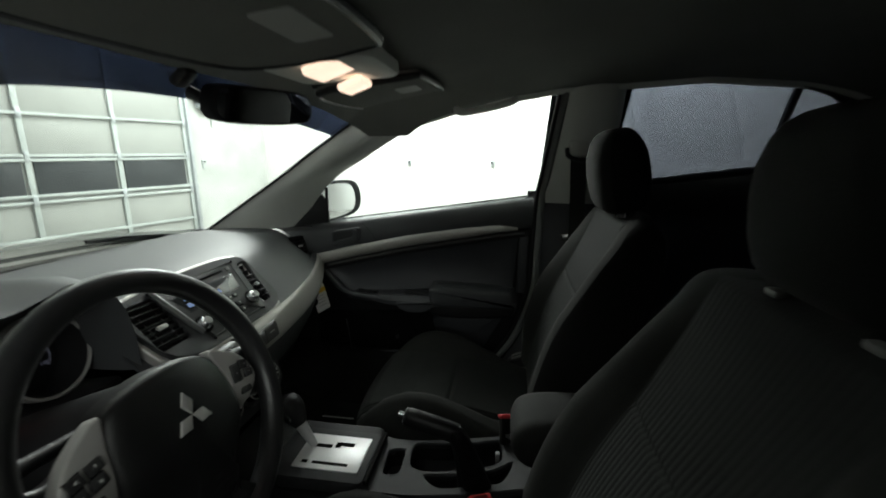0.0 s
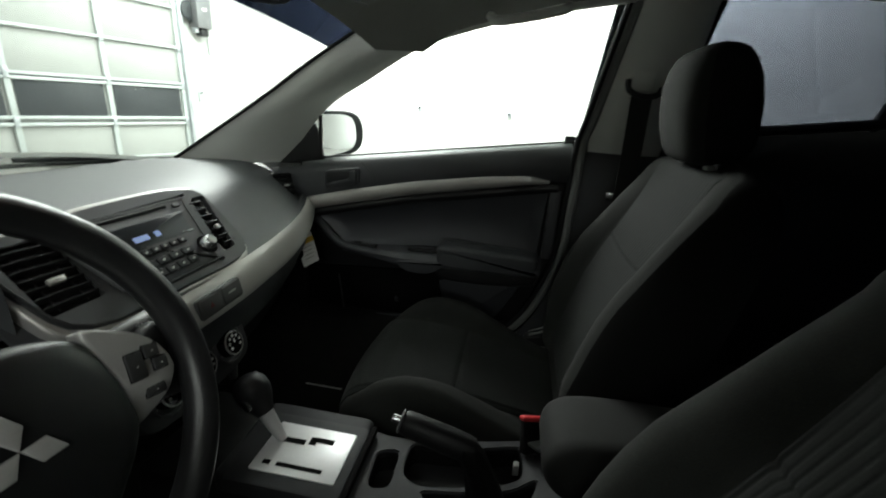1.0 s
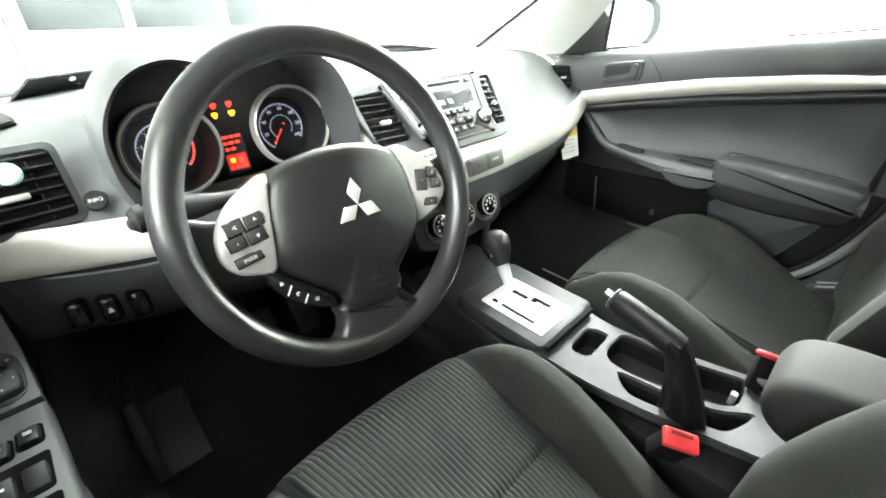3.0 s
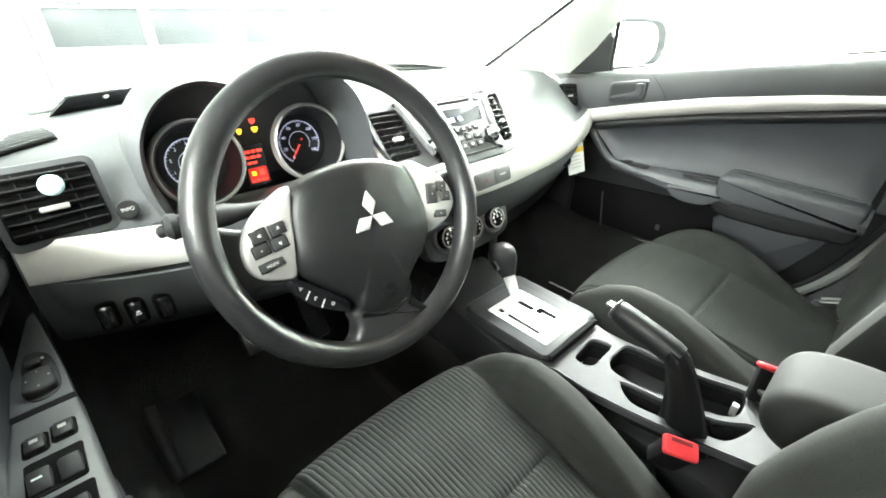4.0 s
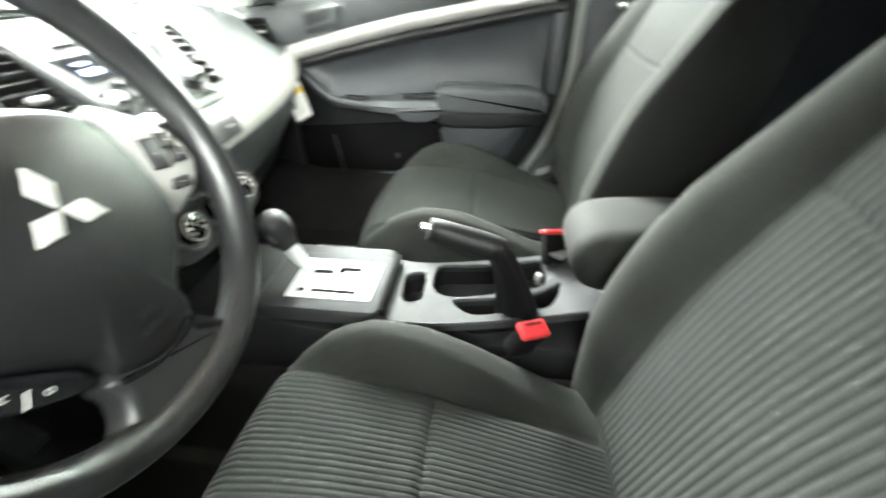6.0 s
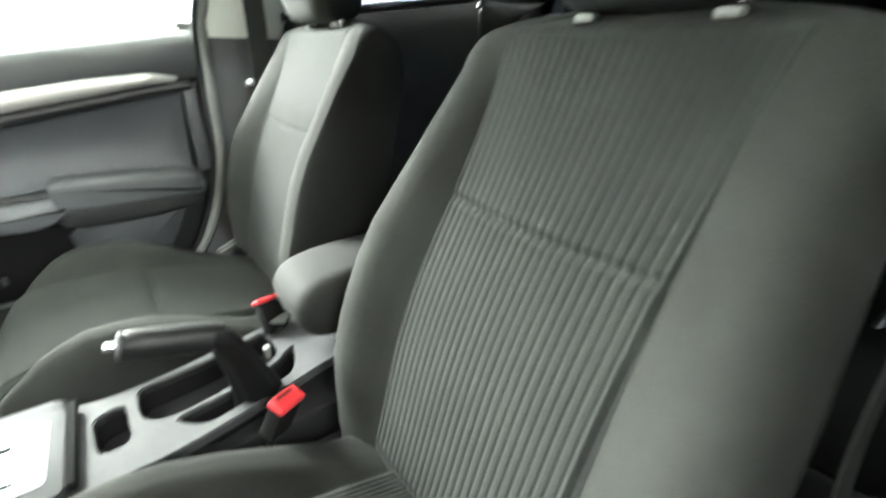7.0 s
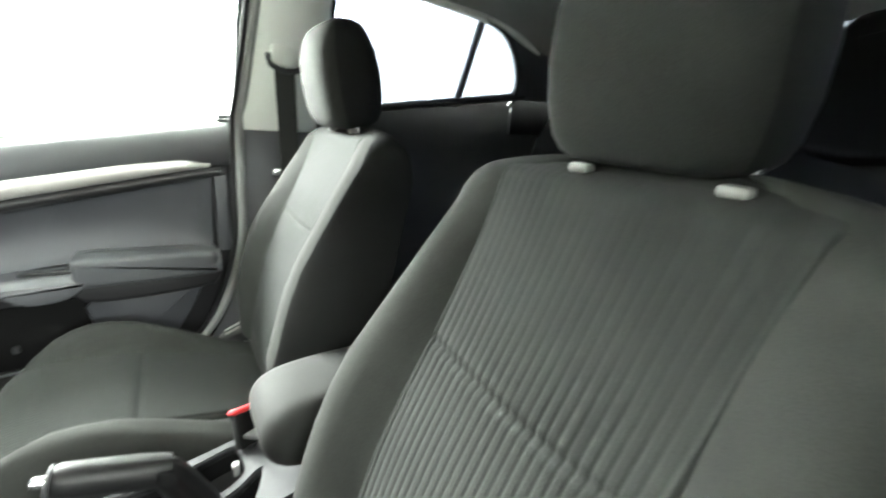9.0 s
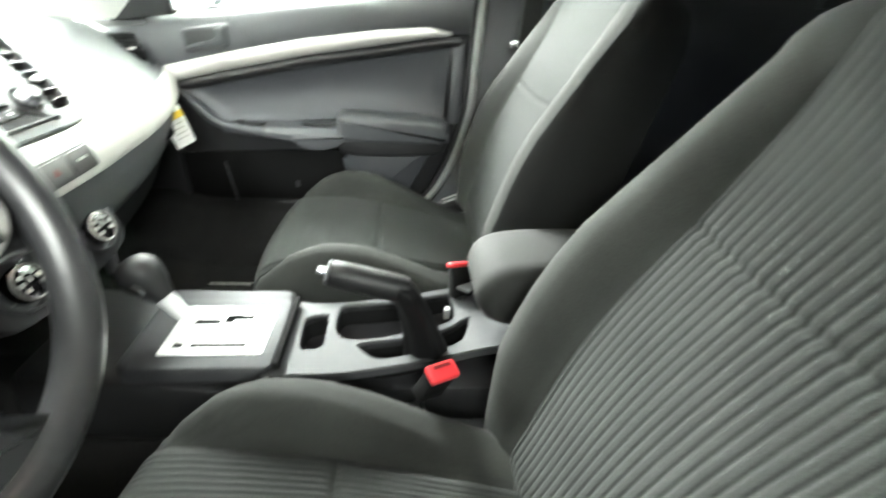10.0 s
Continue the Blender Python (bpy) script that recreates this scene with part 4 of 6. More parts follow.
for dz, w in ((0.004, 0.004), (0.0, 0.006), (-0.004, 0.004)):
    part("switch_mark", box((-0.569, face_y(-0.569) - 0.0316 - dz * 0.2, 0.663 + dz), (w, 0.001, 0.0018), 0, 1, Euler((radians(-12), 0, 0)).to_matrix()), WHITE_PRINT, dash)
# glove box lid line and card
gb = part("glove_box", sheet(lambda u, v: Vector((0.20 + 0.50 * u, face_y(0.20 + 0.50 * u) + 0.03 + 0.05 * (1 - v), 0.53 + 0.15 * v)), 14, 6, 0.008), POCKET, dash, "black glove box lid")
part("latch", box((0.44, face_y(0.44) + 0.025, 0.655), (0.09, 0.02, 0.022), 0.006), GLOSS_BLACK, gb)

# instrument cluster
cl = thing("instrument_cluster", (-0.345, 0.72, 0.78), "hooded instrument cluster with two lit dials", "instrument cluster")
HOOD = [(-0.495, 0.765), (-0.512, 0.830), (-0.508, 0.890), (-0.476, 0.936), (-0.430, 0.953), (-0.385, 0.945), (-0.345, 0.935), (-0.300, 0.942), (-0.255, 0.950), (-0.212, 0.930), (-0.186, 0.885), (-0.176, 0.835), (-0.175, 0.775)]
HOOD = along([(x, 0, z) for x, z in HOOD], 4)
mid = Vector((-0.352, 0, 0.80))


def hood_at(u, v):
    p = HOOD[round(u * (len(HOOD) - 1))]
    prof = [(0.93, 0.60), (0.86, 0.82), (0.77, 0.96), (0.68, 1.005), (0.650, 0.975), (0.662, 0.95), (0.70, 0.925), (0.76, 0.90)]
    y, k = prof[round(v * 7)]
    q = mid + (p - mid) * k
    return Vector((q.x, y + 0.10 * max(0, q.z - 0.90), q.z))


part("hood", sheet(hood_at, len(HOOD) - 1, 7, 0.003), VINYL, cl, "dark grey twin-arched hood")
part("backplate", prism([(mid.x + (p.x - mid.x) * 0.93, mid.z + (p.z - mid.z) * 0.93) for p in HOOD], frame_of((0, 0.785, 0), (1, 0, 0), (0, 0, 1)), 0.008, 0), DOOR_PLASTIC, cl)
part("lower_lip", box((-0.352, 0.715, 0.752), (0.33, 0.10, 0.02), 0.008, 2, Euler((radians(-10), 0, 0)).to_matrix()), BLACK, cl)


def dial(cx, cz, numbers, a0, a1, red=None, needle=0.0, name="gauge", lab=""):
    m = frame_of((cx, 0.722, cz), (1, 0, 0), (0, 0.22, 1))
    g = part(name, lathe([(0.0585, 0.003), (0.0606, 0.007), (0.0635, 0.005), (0.0645, -0.012), (0.0580, -0.012), (0.0585, 0.003)], m, 56), SPOKE, cl, "silver ringed dial" + lab)
    part("dial_wall", lathe([(0.0588, 0.002), (0.0500, -0.048), (0.0488, -0.048), (0.0575, 0.002)], m, 48), BLACK, g)
    part("face", lathe([(0, 0.0), (0.0495, 0.0), (0.0495, -0.003), (0, -0.003)], m @ Matrix.Translation((0, 0, -0.046)), 40), BLACK, g)
    fm = m @ Matrix.Translation((0, 0, -0.0455))
    for r, t in ((0.0370, 0.0007), (0.0190, 0.0005)):
        part("scale_arc", tube([fm @ Vector((r * math.cos(radians(a)), r * math.sin(radians(a)), 0)) for a in np.linspace(a0, a1, 40)], t, 6), DIAL_WHITE, g)
    n = len(numbers)
    for k, s in enumerate(numbers):
        a = radians(a0 + (a1 - a0) * k / (n - 1))
        part("numeral", text_mesh(s, 0.0072, fm @ Matrix.Translation((0.0295 * math.cos(a), 0.0295 * math.sin(a), 0.0006))), DIAL_WHITE, g)
    for k in range(4 * (n - 1) + 1):
        a = radians(a0 + (a1 - a0) * k / (4 * (n - 1)))
        part("tick", box(fm @ Vector((0.0355 * math.cos(a), 0.0355 * math.sin(a), 0.0006)), (0.0044 if k % 4 == 0 else 0.0024, 0.0008, 0.0006), 0, 1, fm.to_3x3() @ Euler((0, 0, a)).to_matrix()), DIAL_WHITE, g)
    if red:
        part("red_zone", tube([fm @ Vector((0.036 * math.cos(radians(a)), 0.036 * math.sin(radians(a)), 0.001)) for a in np.linspace(*red, 10)], 0.0014, 6), LCD_RED, g)
    a = radians(needle)
    part("needle", tube([fm @ Vector((0.007 * math.cos(a + math.pi), 0.007 * math.sin(a + math.pi), 0.004)), fm @ Vector((0.032 * math.cos(a), 0.032 * math.sin(a), 0.004))], [0.0013, 0.0006], 6), LCD_RED, g, "lit red needle")
    part("hub", lathe([(0, 0.006), (0.005, 0.005), (0.006, 0.0), (0, 0)], fm, 16), BLACK, g)


dial(-0.4285, 0.828, ["0", "1", "2", "3", "4", "5", "6", "7", "8"], 235, -50, (5, -50), 235, "tachometer")
dial(-0.251, 0.828, ["0", "20", "40", "60", "80", "100", "120", "140"], 235, -35, None, 232, "speedometer")
lm = frame_of((-0.3450, 0.728, 0.806), (1, 0, 0), (0, 0.22, 1))
lc = part("display", prism(rounded(0.036, 0.066, 0.003), lm @ Matrix.Translation((0, 0, -0.012)), 0.004, 0.001), SCREEN, cl, "red dot display")
for yy, cells in ((0.022, (5, 4, 5)), (0.013, (3, 5, 4)), (0.004, (4, 4))):
    x = -0.013
    for w in cells:
        part("display_bar", box(lm @ Vector((x + w * 0.0009, yy, -0.0078)), (w * 0.0016, 0.0042, 0.0006), 0, 1, lm.to_3x3()), LCD_RED, lc)
        x += w * 0.0019 + 0.001
part("display_frame", prism(rounded(0.030, 0.024, 0.002), lm @ Matrix.Translation((0, -0.016, -0.0082)), 0.0008, 0), LCD_DIM, lc, "dim red lit field")
part("display_bar", box(lm @ Vector((0.006, -0.013, -0.0070)), (0.009, 0.010, 0.0006), 0, 1, lm.to_3x3()), LCD_RED, lc)
part("display_bar", box(lm @ Vector((-0.007, -0.013, -0.0070)), (0.007, 0.007, 0.0006), 0, 1, lm.to_3x3()), LCD_AMBER, lc)
for x in (-0.010, -0.003, 0.004, 0.010):
    part("display_bar", box(lm @ Vector((x, -0.024, -0.0070)), (0.004, 0.0034, 0.0006), 0, 1, lm.to_3x3()), LCD_RED, lc)
for x, z, w, mt in ((-0.362, 0.8765, 0.009, LCD_RED), (-0.3625, 0.8635, 0.008, LCD_AMBER), (-0.340, 0.8765, 0.009, LCD_RED), (-0.3385, 0.8635, 0.010, LCD_AMBER)):
    wl = part("warning_lamp", box((x, 0.728, z), (w, 0.002, 0.0055), 0.001, 1, Euler((radians(-12), 0, 0)).to_matrix()), mt, cl, "lit warning lamp")
    part("lamp_stem", box((x, 0.7285, z - 0.0040), (w * 0.5, 0.002, 0.003), 0.0005, 1, Euler((radians(-12), 0, 0)).to_matrix()), mt, wl)

def cut_plate(outer, holes, z, h, r):
    """A plate with openings: outline and holes in plan, top at z."""
    bm = bmesh.new()
    edges = []
    for loop in [outer] + holes:
        vs = [bm.verts.new((x, y, z)) for x, y in loop]
        edges += [bm.edges.new((vs[i], vs[(i + 1) % len(vs)])) for i in range(len(vs))]
    bmesh.ops.triangle_fill(bm, use_beauty=True, use_dissolve=False, edges=edges)
    bmesh.ops.recalc_face_normals(bm, faces=bm.faces[:])
    if bm.faces[:][0].normal.z < 0:
        bmesh.ops.reverse_faces(bm, faces=bm.faces[:])
    rim = [e for e in bm.edges if len(e.link_faces) == 1]
    ex = bmesh.ops.extrude_edge_only(bm, edges=rim)
    low = [v for v in ex["geom"] if isinstance(v, bmesh.types.BMVert)]
    bmesh.ops.translate(bm, verts=low, vec=(0, 0, -h))
    bmesh.ops.bevel(bm, geom=rim, offset=r, segments=2, affect="EDGES", clamp_overlap=True)
    return bm


# centre stack
cm = frame_of((CX + 0.009, 0.661, 0.826), (1, 0, 0), (0, 0.72, 0.70)) @ Matrix.Translation((0, 0, -0.004))
part("centre_frame", prism(smooth_poly([(-0.206, 0.046), (-0.190, 0.064), (-0.07, 0.082), (0.06, 0.084), (0.130, 0.078), (0.166, 0.062), (0.172, 0.0), (0.150, -0.092), (0.0, -0.100), (-0.17, -0.092), (-0.203, -0.02)], 4), cm @ Matrix.Translation((0, 0, -0.02)), 0.0255, 0.006, 3), SILVER, dash, "silver centre panel surround")
panel = smooth_poly([(-0.199, 0.042), (-0.182, 0.056), (-0.06, 0.071), (0.06, 0.073), (0.126, 0.067), (0.158, 0.052), (0.162, 0.0), (0.143, -0.084), (0.0, -0.093), (-0.16, -0.084), (-0.196, -0.02)], 4)
vent_holes = []
for x, y, tilt, w, h in ((-0.153, -0.004, 0.02, 0.068, 0.098), (0.126, -0.012, 0.28, 0.030, 0.112)):
    vent_holes.append([(x + a + tilt * b, y + b) for a, b in rounded(w, h, 0.006)])
    vent(dash, frame_of(cm @ Vector((x, y, 0.0065)), cm.to_3x3() @ Vector((1, -0.03, 0)), cm.to_3x3() @ Vector((tilt, 1, 0))), w * 1.02, h * 0.99, 7)
plate = cut_plate(panel, vent_holes, 0.0150, 0.016, 0.0022)
bmesh.ops.transform(plate, matrix=cm, verts=plate.verts[:])
part("centre_panel", plate, PANEL_GREY, dash, "dark grey centre panel with two vent openings")
part("divider", tube(along([cm @ Vector((-0.118, 0.058, 0.014)), cm @ Vector((-0.112, 0.0, 0.019)), cm @ Vector((-0.097, -0.060, 0.016))], 5), [0.007 - 0.0002 * k for k in range(11)], 10), SWITCH_GREY, dash, "grey slanted bar beside the vent")
cm = cm @ Matrix.Translation((0, 0, 0.0075))
radio = thing("car_radio", cm @ Vector((0.0, 0, 0)), "black car radio with display and two silver knobs", "car radio")


def tapered(w0, w1, y0, y1, r=0.004, n=4):
    """A four-cornered shape, w0 wide at its top y0 and w1 wide at y1, its corners rounded."""
    return smooth_poly([(-w1 / 2, y1), (0, y1), (w1 / 2, y1), (w1 / 2 + r * 0.2, y1 + r), ((w0 + w1) / 4, (y0 + y1) / 2), (w0 / 2 + r * 0.2, y0 - r), (w0 / 2, y0), (0, y0), (-w0 / 2, y0), (-w0 / 2 - r * 0.2, y0 - r), (-(w0 + w1) / 4, (y0 + y1) / 2), (-w1 / 2 - r * 0.2, y1 + r)], n)


RX = -0.006
part("faceplate", prism(tapered(0.226, 0.158, 0.052, -0.080), cm @ Matrix.Translation((RX, 0, 0.002)), 0.008, 0.002), RADIO_BLACK, radio)
part("faceplate_rim", tube([cm @ Vector((RX + x, y, 0.0098)) for x, y in tapered(0.218, 0.152, 0.048, -0.077)], 0.0012, 6, caps=False), PANEL_GREY, radio)
part("screen", prism(tapered(0.176, 0.152, 0.026, -0.014), cm @ Matrix.Translation((RX, 0, 0.0095)), 0.0012, 0.0004), SCREEN, radio, "grey glossy display")
part("disc_slot", box(cm @ Vector((RX, 0.040, 0.0102)), (0.14, 0.005, 0.002), 0, 1, cm.to_3x3()), GLOSS_BLACK, radio)
part("eject_button", box(cm @ Vector((RX + 0.090, 0.039, 0.0106)), (0.014, 0.008, 0.003), 0.001, 1, cm.to_3x3()), BUTTON, radio)
for x, w in ((-0.058, 0.030), (-0.014, 0.026), (0.016, 0.010)):
    part("display_bar", box(cm @ Vector((RX + x, 0.000, 0.0112)), (w, 0.009, 0.0008), 0, 1, cm.to_3x3()), LCD_BLUE, radio)
part("display_bar", box(cm @ Vector((RX - 0.060, 0.013, 0.0112)), (0.022, 0.004, 0.0008), 0, 1, cm.to_3x3()), LCD_BLUE, radio)
for row, (y, count, w) in enumerate(((-0.0235, 6, 0.0145), (-0.043, 4, 0.0215), (-0.060, 4, 0.0190))):
    for k in range(count):
        x = RX + (k - (count - 1) / 2) * (w + 0.003)
        b = part("preset_button" if row == 0 else "function_button", box(cm @ Vector((x, y, 0.0105)), (w, 0.0105 if row == 0 else 0.0125, 0.004), 0.0015, 1, cm.to_3x3()), RADIO_BLACK, radio)
        part("mark", box(cm @ Vector((x, y, 0.0127)), (0.0045, 0.0028, 0.0005), 0, 1, cm.to_3x3()), GREY_LABEL, b)
for x in (-0.0785, 0.0785):
    part("knob_well", lathe([(0.0, 0.0006), (0.0175, 0.0006), (0.0180, -0.002), (0.0, -0.002)], cm @ Matrix.Translation((RX + x, -0.047, 0.0105)), 28), GLOSS_BLACK, radio)
    kn = part("knob", lathe([(0, 0.017), (0.0085, 0.017), (0.0115, 0.014), (0.0135, 0.0), (0, 0)], cm @ Matrix.Translation((RX + x, -0.047, 0.008)), 28), CHROME, radio, "silver rimmed knob")
    part("cap", lathe([(0, 0.0185), (0.0078, 0.0185), (0.0082, 0.016), (0, 0.016)], cm @ Matrix.Translation((RX + x, -0.047, 0.008)), 20), SPOKE, kn)
# climate controls
hv = thing("climate_controls", (CX, 0.59, 0.635), "black climate panel with three round dials", "climate controls")
hm = frame_of((0.012, 0.588, 0.626), (1, 0, 0), (0, 0.35, 1))
part("panel", prism(smooth_poly([(-0.112, 0.036), (0.0, 0.044), (0.112, 0.036), (0.125, 0.0), (0.106, -0.042), (0.0, -0.052), (-0.106, -0.042), (-0.125, 0.0)], 4), hm @ Matrix.Translation((0, 0, -0.03)), 0.032, 0.006), PANEL_GREY, hv)
for x in (-0.070, 0.0, 0.070):
    k = part("dial", lathe([(0.033, 0.0), (0.0355, 0.005), (0.0335, 0.010), (0.031, 0.010), (0.030, 0.004), (0, 0.004)], hm @ Matrix.Translation((x, 0, 0.0)), 36), SWITCH_GREY, hv, "round dial with a grey rim")
    part("dial_knob", lathe([(0, 0.021), (0.019, 0.020), (0.0225, 0.017), (0.0245, 0.004), (0, 0.004)], hm @ Matrix.Translation((x, 0, 0.0)), 32), GLOSS_BLACK, k, "gloss black knob")
    part("ring", lathe([(0.0195, 0.0202), (0.0210, 0.0206), (0.0222, 0.0186), (0.0200, 0.0190)], hm @ Matrix.Translation((x, 0, 0.0)), 28), SILVER, k, "silver ring")
    for j in range(7):
        a = radians(-30 + 40 * j)
        part("mark", box(hm @ Vector((x + 0.0130 * math.cos(a), 0.0130 * math.sin(a), 0.0212)), (0.0048, 0.0048, 0.0006), 0.0002, 1, hm.to_3x3()), WHITE_PRINT if x else GREY_LABEL, k)
        part("mark", box(hm @ Vector((x + 0.0273 * math.cos(a), 0.0273 * math.sin(a), 0.0052)), (0.002, 0.002, 0.001), 0, 1, hm.to_3x3()), RED_DARK if x < 0 and j < 3 else GREY_LABEL, k)
    part("pointer", box(hm @ Vector((x, 0.004, 0.0212)), (0.0035, 0.007, 0.0006), 0, 1, hm.to_3x3()), WHITE_PRINT, k)
part("post", tube([(0.124, 0.605, 0.60), (0.128, 0.615, 0.52)], 0.008, 10), SWITCH_GREY, hv, "grey strut below the panel")

# card hanging under the trim
tg = thing("hanging_card", (0.55, 0.672, 0.63), "white card with a yellow band hanging from the glove box", "card")
tm = frame_of((0.528, 0.655, 0.650), (0.82, -0.50, 0.22), (-0.10, 0.12, 0.97))
part("card", prism(rounded(0.050, 0.090, 0.004), tm, 0.0012, 0), WHITE_PRINT, tg)
part("band", prism(rounded(0.0502, 0.015, 0.001), tm @ Matrix.Translation((0, 0.026, 0.0012)), 0.0008, 0), YELLOW_PRINT, tg, "yellow printed band")
part("loop", prism(rounded(0.024, 0.030, 0.004), tm @ Matrix.Translation((-0.006, 0.054, 0.0)), 0.0012, 0), WHITE_PRINT, tg)
for k in range(4):
    part("print_bar", box(tm @ Vector((0, 0.008 - 0.011 * k, 0.0014)), (0.030, 0.002, 0.0004), 0, 1, tm.to_3x3()), GREY_LABEL, tg)

# ---- steering wheel ----
WC = Vector((-0.3393, 0.4387, 0.8195))
WT = radians(22.8)
wu, wv = Vector((1, -0.011, 0)), Vector((0, math.sin(WT), math.cos(WT)))
WM = frame_of(WC, wu, wv)  # z towards the driver
HM = WM @ Matrix.Translation((0.003, 0, 0)) @ Matrix.Rotation(radians(-2.0), 4, "Z")  # the hub, turned a little
sw = thing("steering_wheel", WC, "black steering wheel with silver button spokes", "steering wheel")


def wheel_rim():
    rings = []
    for i in range(96):
        a = 2 * math.pi * i / 96
        c = Vector((math.cos(a), math.sin(a), 0))
        fat = 1 + 0.05 * math.exp(-((abs(math.cos(a)) - 0.80) / 0.12) ** 2)
        ring = []
        for j in range(16):
            b = 2 * math.pi * j / 16
            ring.append(WM @ (c * (0.1685 + 0.0153 * fat * math.cos(b)) + Vector((0, 0, 0.0172 * math.sin(b)))))
        rings.append(ring)
    rings.append(rings[0])
    bm = loft(rings, caps=False)
    bmesh.ops.remove_doubles(bm, verts=bm.verts, dist=1e-5)
    return bm


part("rim", wheel_rim(), RUBBER, sw, "black moulded rim")
half = [(0.0, 0.060), (0.042, 0.055), (0.074, 0.041), (0.087, 0.012), (0.091, -0.018), (0.091, -0.046), (0.074, -0.069), (0.053, -0.086), (0.038, -0.101), (0.036, -0.118)]
pad = smooth_poly(half + [(0.0, -0.130)] + [(-x, y) for x, y in half[:0:-1]], 4)


def pad_at(k, h):
    return [HM @ Vector((x * k, -0.025 + (y + 0.025) * k, h - 0.30 * ((y + 0.02) * k) ** 2 - 1.0 * (x * k) ** 2)) for x, y in pad]


part("airbag_cover", loft([pad_at(1.0, -0.03), pad_at(1.0, -0.003), pad_at(0.985, 0.006), pad_at(0.955, 0.011), pad_at(0.90, 0.0145), pad_at(0.8, 0.0165), pad_at(0.5, 0.019), pad_at(0.12, 0.020)]), PAD, sw, "black padded centre cover")
part("airbag_mark", text_mesh("SRS", 0.0095, HM @ Matrix.Translation((0.0, -0.092, 0.0165))), BLACK, sw, "embossed lettering")
part("airbag_mark", text_mesh("AIRBAG", 0.0075, HM @ Matrix.Translation((0.0, -0.103, 0.0160))), BLACK, sw, "embossed lettering")
TW = Euler((0, 0, radians(9))).to_matrix()


def fold(y):
    return min(0.0, y + 0.020) * 0.42


def bent(bm):
    """Folds the lower end of a spoke face back and sets it on the hub."""
    bmesh.ops.subdivide_edges(bm, edges=[e for e in bm.edges if e.calc_length() > 0.02], cuts=6, use_grid_fill=True)
    for v in bm.verts:
        v.co.z += fold(v.co.y)
    bmesh.ops.transform(bm, matrix=HM, verts=bm.verts)
    return bm


for s in (-1, 1):
    arm = smooth_poly([(s * 0.070, 0.030), (s * 0.100, 0.020), (s * 0.128, 0.012), (s * 0.162, 0.022), (s * 0.166, -0.012), (s * 0.160, -0.055), (s * 0.132, -0.052), (s * 0.095, -0.056), (s * 0.070, -0.040)], 4)
    part("spoke", prism(arm, HM @ Matrix.Translation((0, 0, -0.034)), 0.020, 0.008, 3), RUBBER, sw, "black moulded spoke")
    face = smooth_poly([(s * 0.078, 0.045), (s * 0.103, 0.035), (s * 0.122, 0.022), (s * 0.135, 0.005), (s * 0.1405, -0.012), (s * 0.139, -0.029), (s * 0.130, -0.042), (s * 0.113, -0.049), (s * 0.092, -0.052), (s * 0.0885, -0.018), (s * 0.083, 0.014)], 4)
    fp = part("spoke_face", bent(prism(face, Matrix.Translation((0, 0, -0.012)), 0.017, 0.004, 3)), SPOKE, sw, "silver button surround")
    mm3 = HM.to_3x3() @ (TW if s < 0 else TW.inverted())
    if s < 0:
        keys = [(-0.1222, 0.0022, 0.0165, 0.0125, "<"), (-0.1022, 0.0048, 0.0165, 0.0125, "^"), (-0.1242, -0.0122, 0.0165, 0.0120, "-"), (-0.1042, -0.0096, 0.0165, 0.0125, "v"), (-0.1165, -0.0300, 0.026, 0.0085, "MODE")]
    else:
        keys = [(0.1045, -0.0030, 0.0160, 0.0250, "-"), (0.1230, 0.0035, 0.0145, 0.0120, "-"), (0.1265, -0.0110, 0.0140, 0.0115, "-"), (0.1150, -0.0320, 0.0200, 0.0095, "-")]
    for px, py, w, h, sign in keys:
        part("button_gap", box(HM @ Vector((px, py, 0.0044 + fold(py))), (w + 0.0016, h + 0.0016, 0.0012), 0.0004, 1, mm3), GLOSS_BLACK, fp)
        bt = part("button", box(HM @ Vector((px, py, 0.0052 + fold(py))), (w, h, 0.0044), 0.0016, 2, mm3), BUTTON, fp, "black push button")
        tm3 = frame_of(HM @ Vector((px, py, 0.0076 + fold(py))), mm3 @ Vector((1, 0, 0)), mm3 @ Vector((0, 1, 0)))
        part("mark", text_mesh(sign, 0.0046 if len(sign) > 1 else 0.0075, tm3, 0.0002), WHITE_PRINT, bt)
low = smooth_poly([(-0.037, -0.110), (0.037, -0.110), (0.041, -0.128), (0.050, -0.144), (0.072, -0.152), (0.066, -0.164), (0.0, -0.176), (-0.066, -0.164), (-0.072, -0.152), (-0.050, -0.144), (-0.041, -0.128)], 4)
part("lower_spoke", prism(low, HM @ Matrix.Translation((-0.004, 0, -0.020)), 0.026, 0.010, 4), RUBBER, sw, "black lower spoke")
part("spoke_seam", tube(along([HM @ Vector((x - 0.002, -0.1285 + 6.0 * x * x, 0.0070)) for x in (-0.037, -0.018, 0, 0.018, 0.037)], 3), 0.0010, 6), GLOSS_BLACK, sw)
pp = part("phone_pad", prism(smooth_poly([(-0.106, -0.052), (-0.092, -0.056), (-0.052, -0.090), (-0.045, -0.104), (-0.050, -0.110), (-0.082, -0.092), (-0.101, -0.072)], 3), HM @ Matrix.Translation((0, 0, -0.012)), 0.012, 0.003), GLOSS_BLACK, sw, "gloss black phone button pad")
for x, y in ((-0.0905, -0.0740), (-0.0765, -0.0885)):
    part("divider", box(HM @ Vector((x, y, 0.0004)), (0.0010, 0.0105, 0.0008), 0, 1, HM.to_3x3() @ Euler((0, 0, radians(-38))).to_matrix()), WHITE_PRINT, pp, "white divider line")
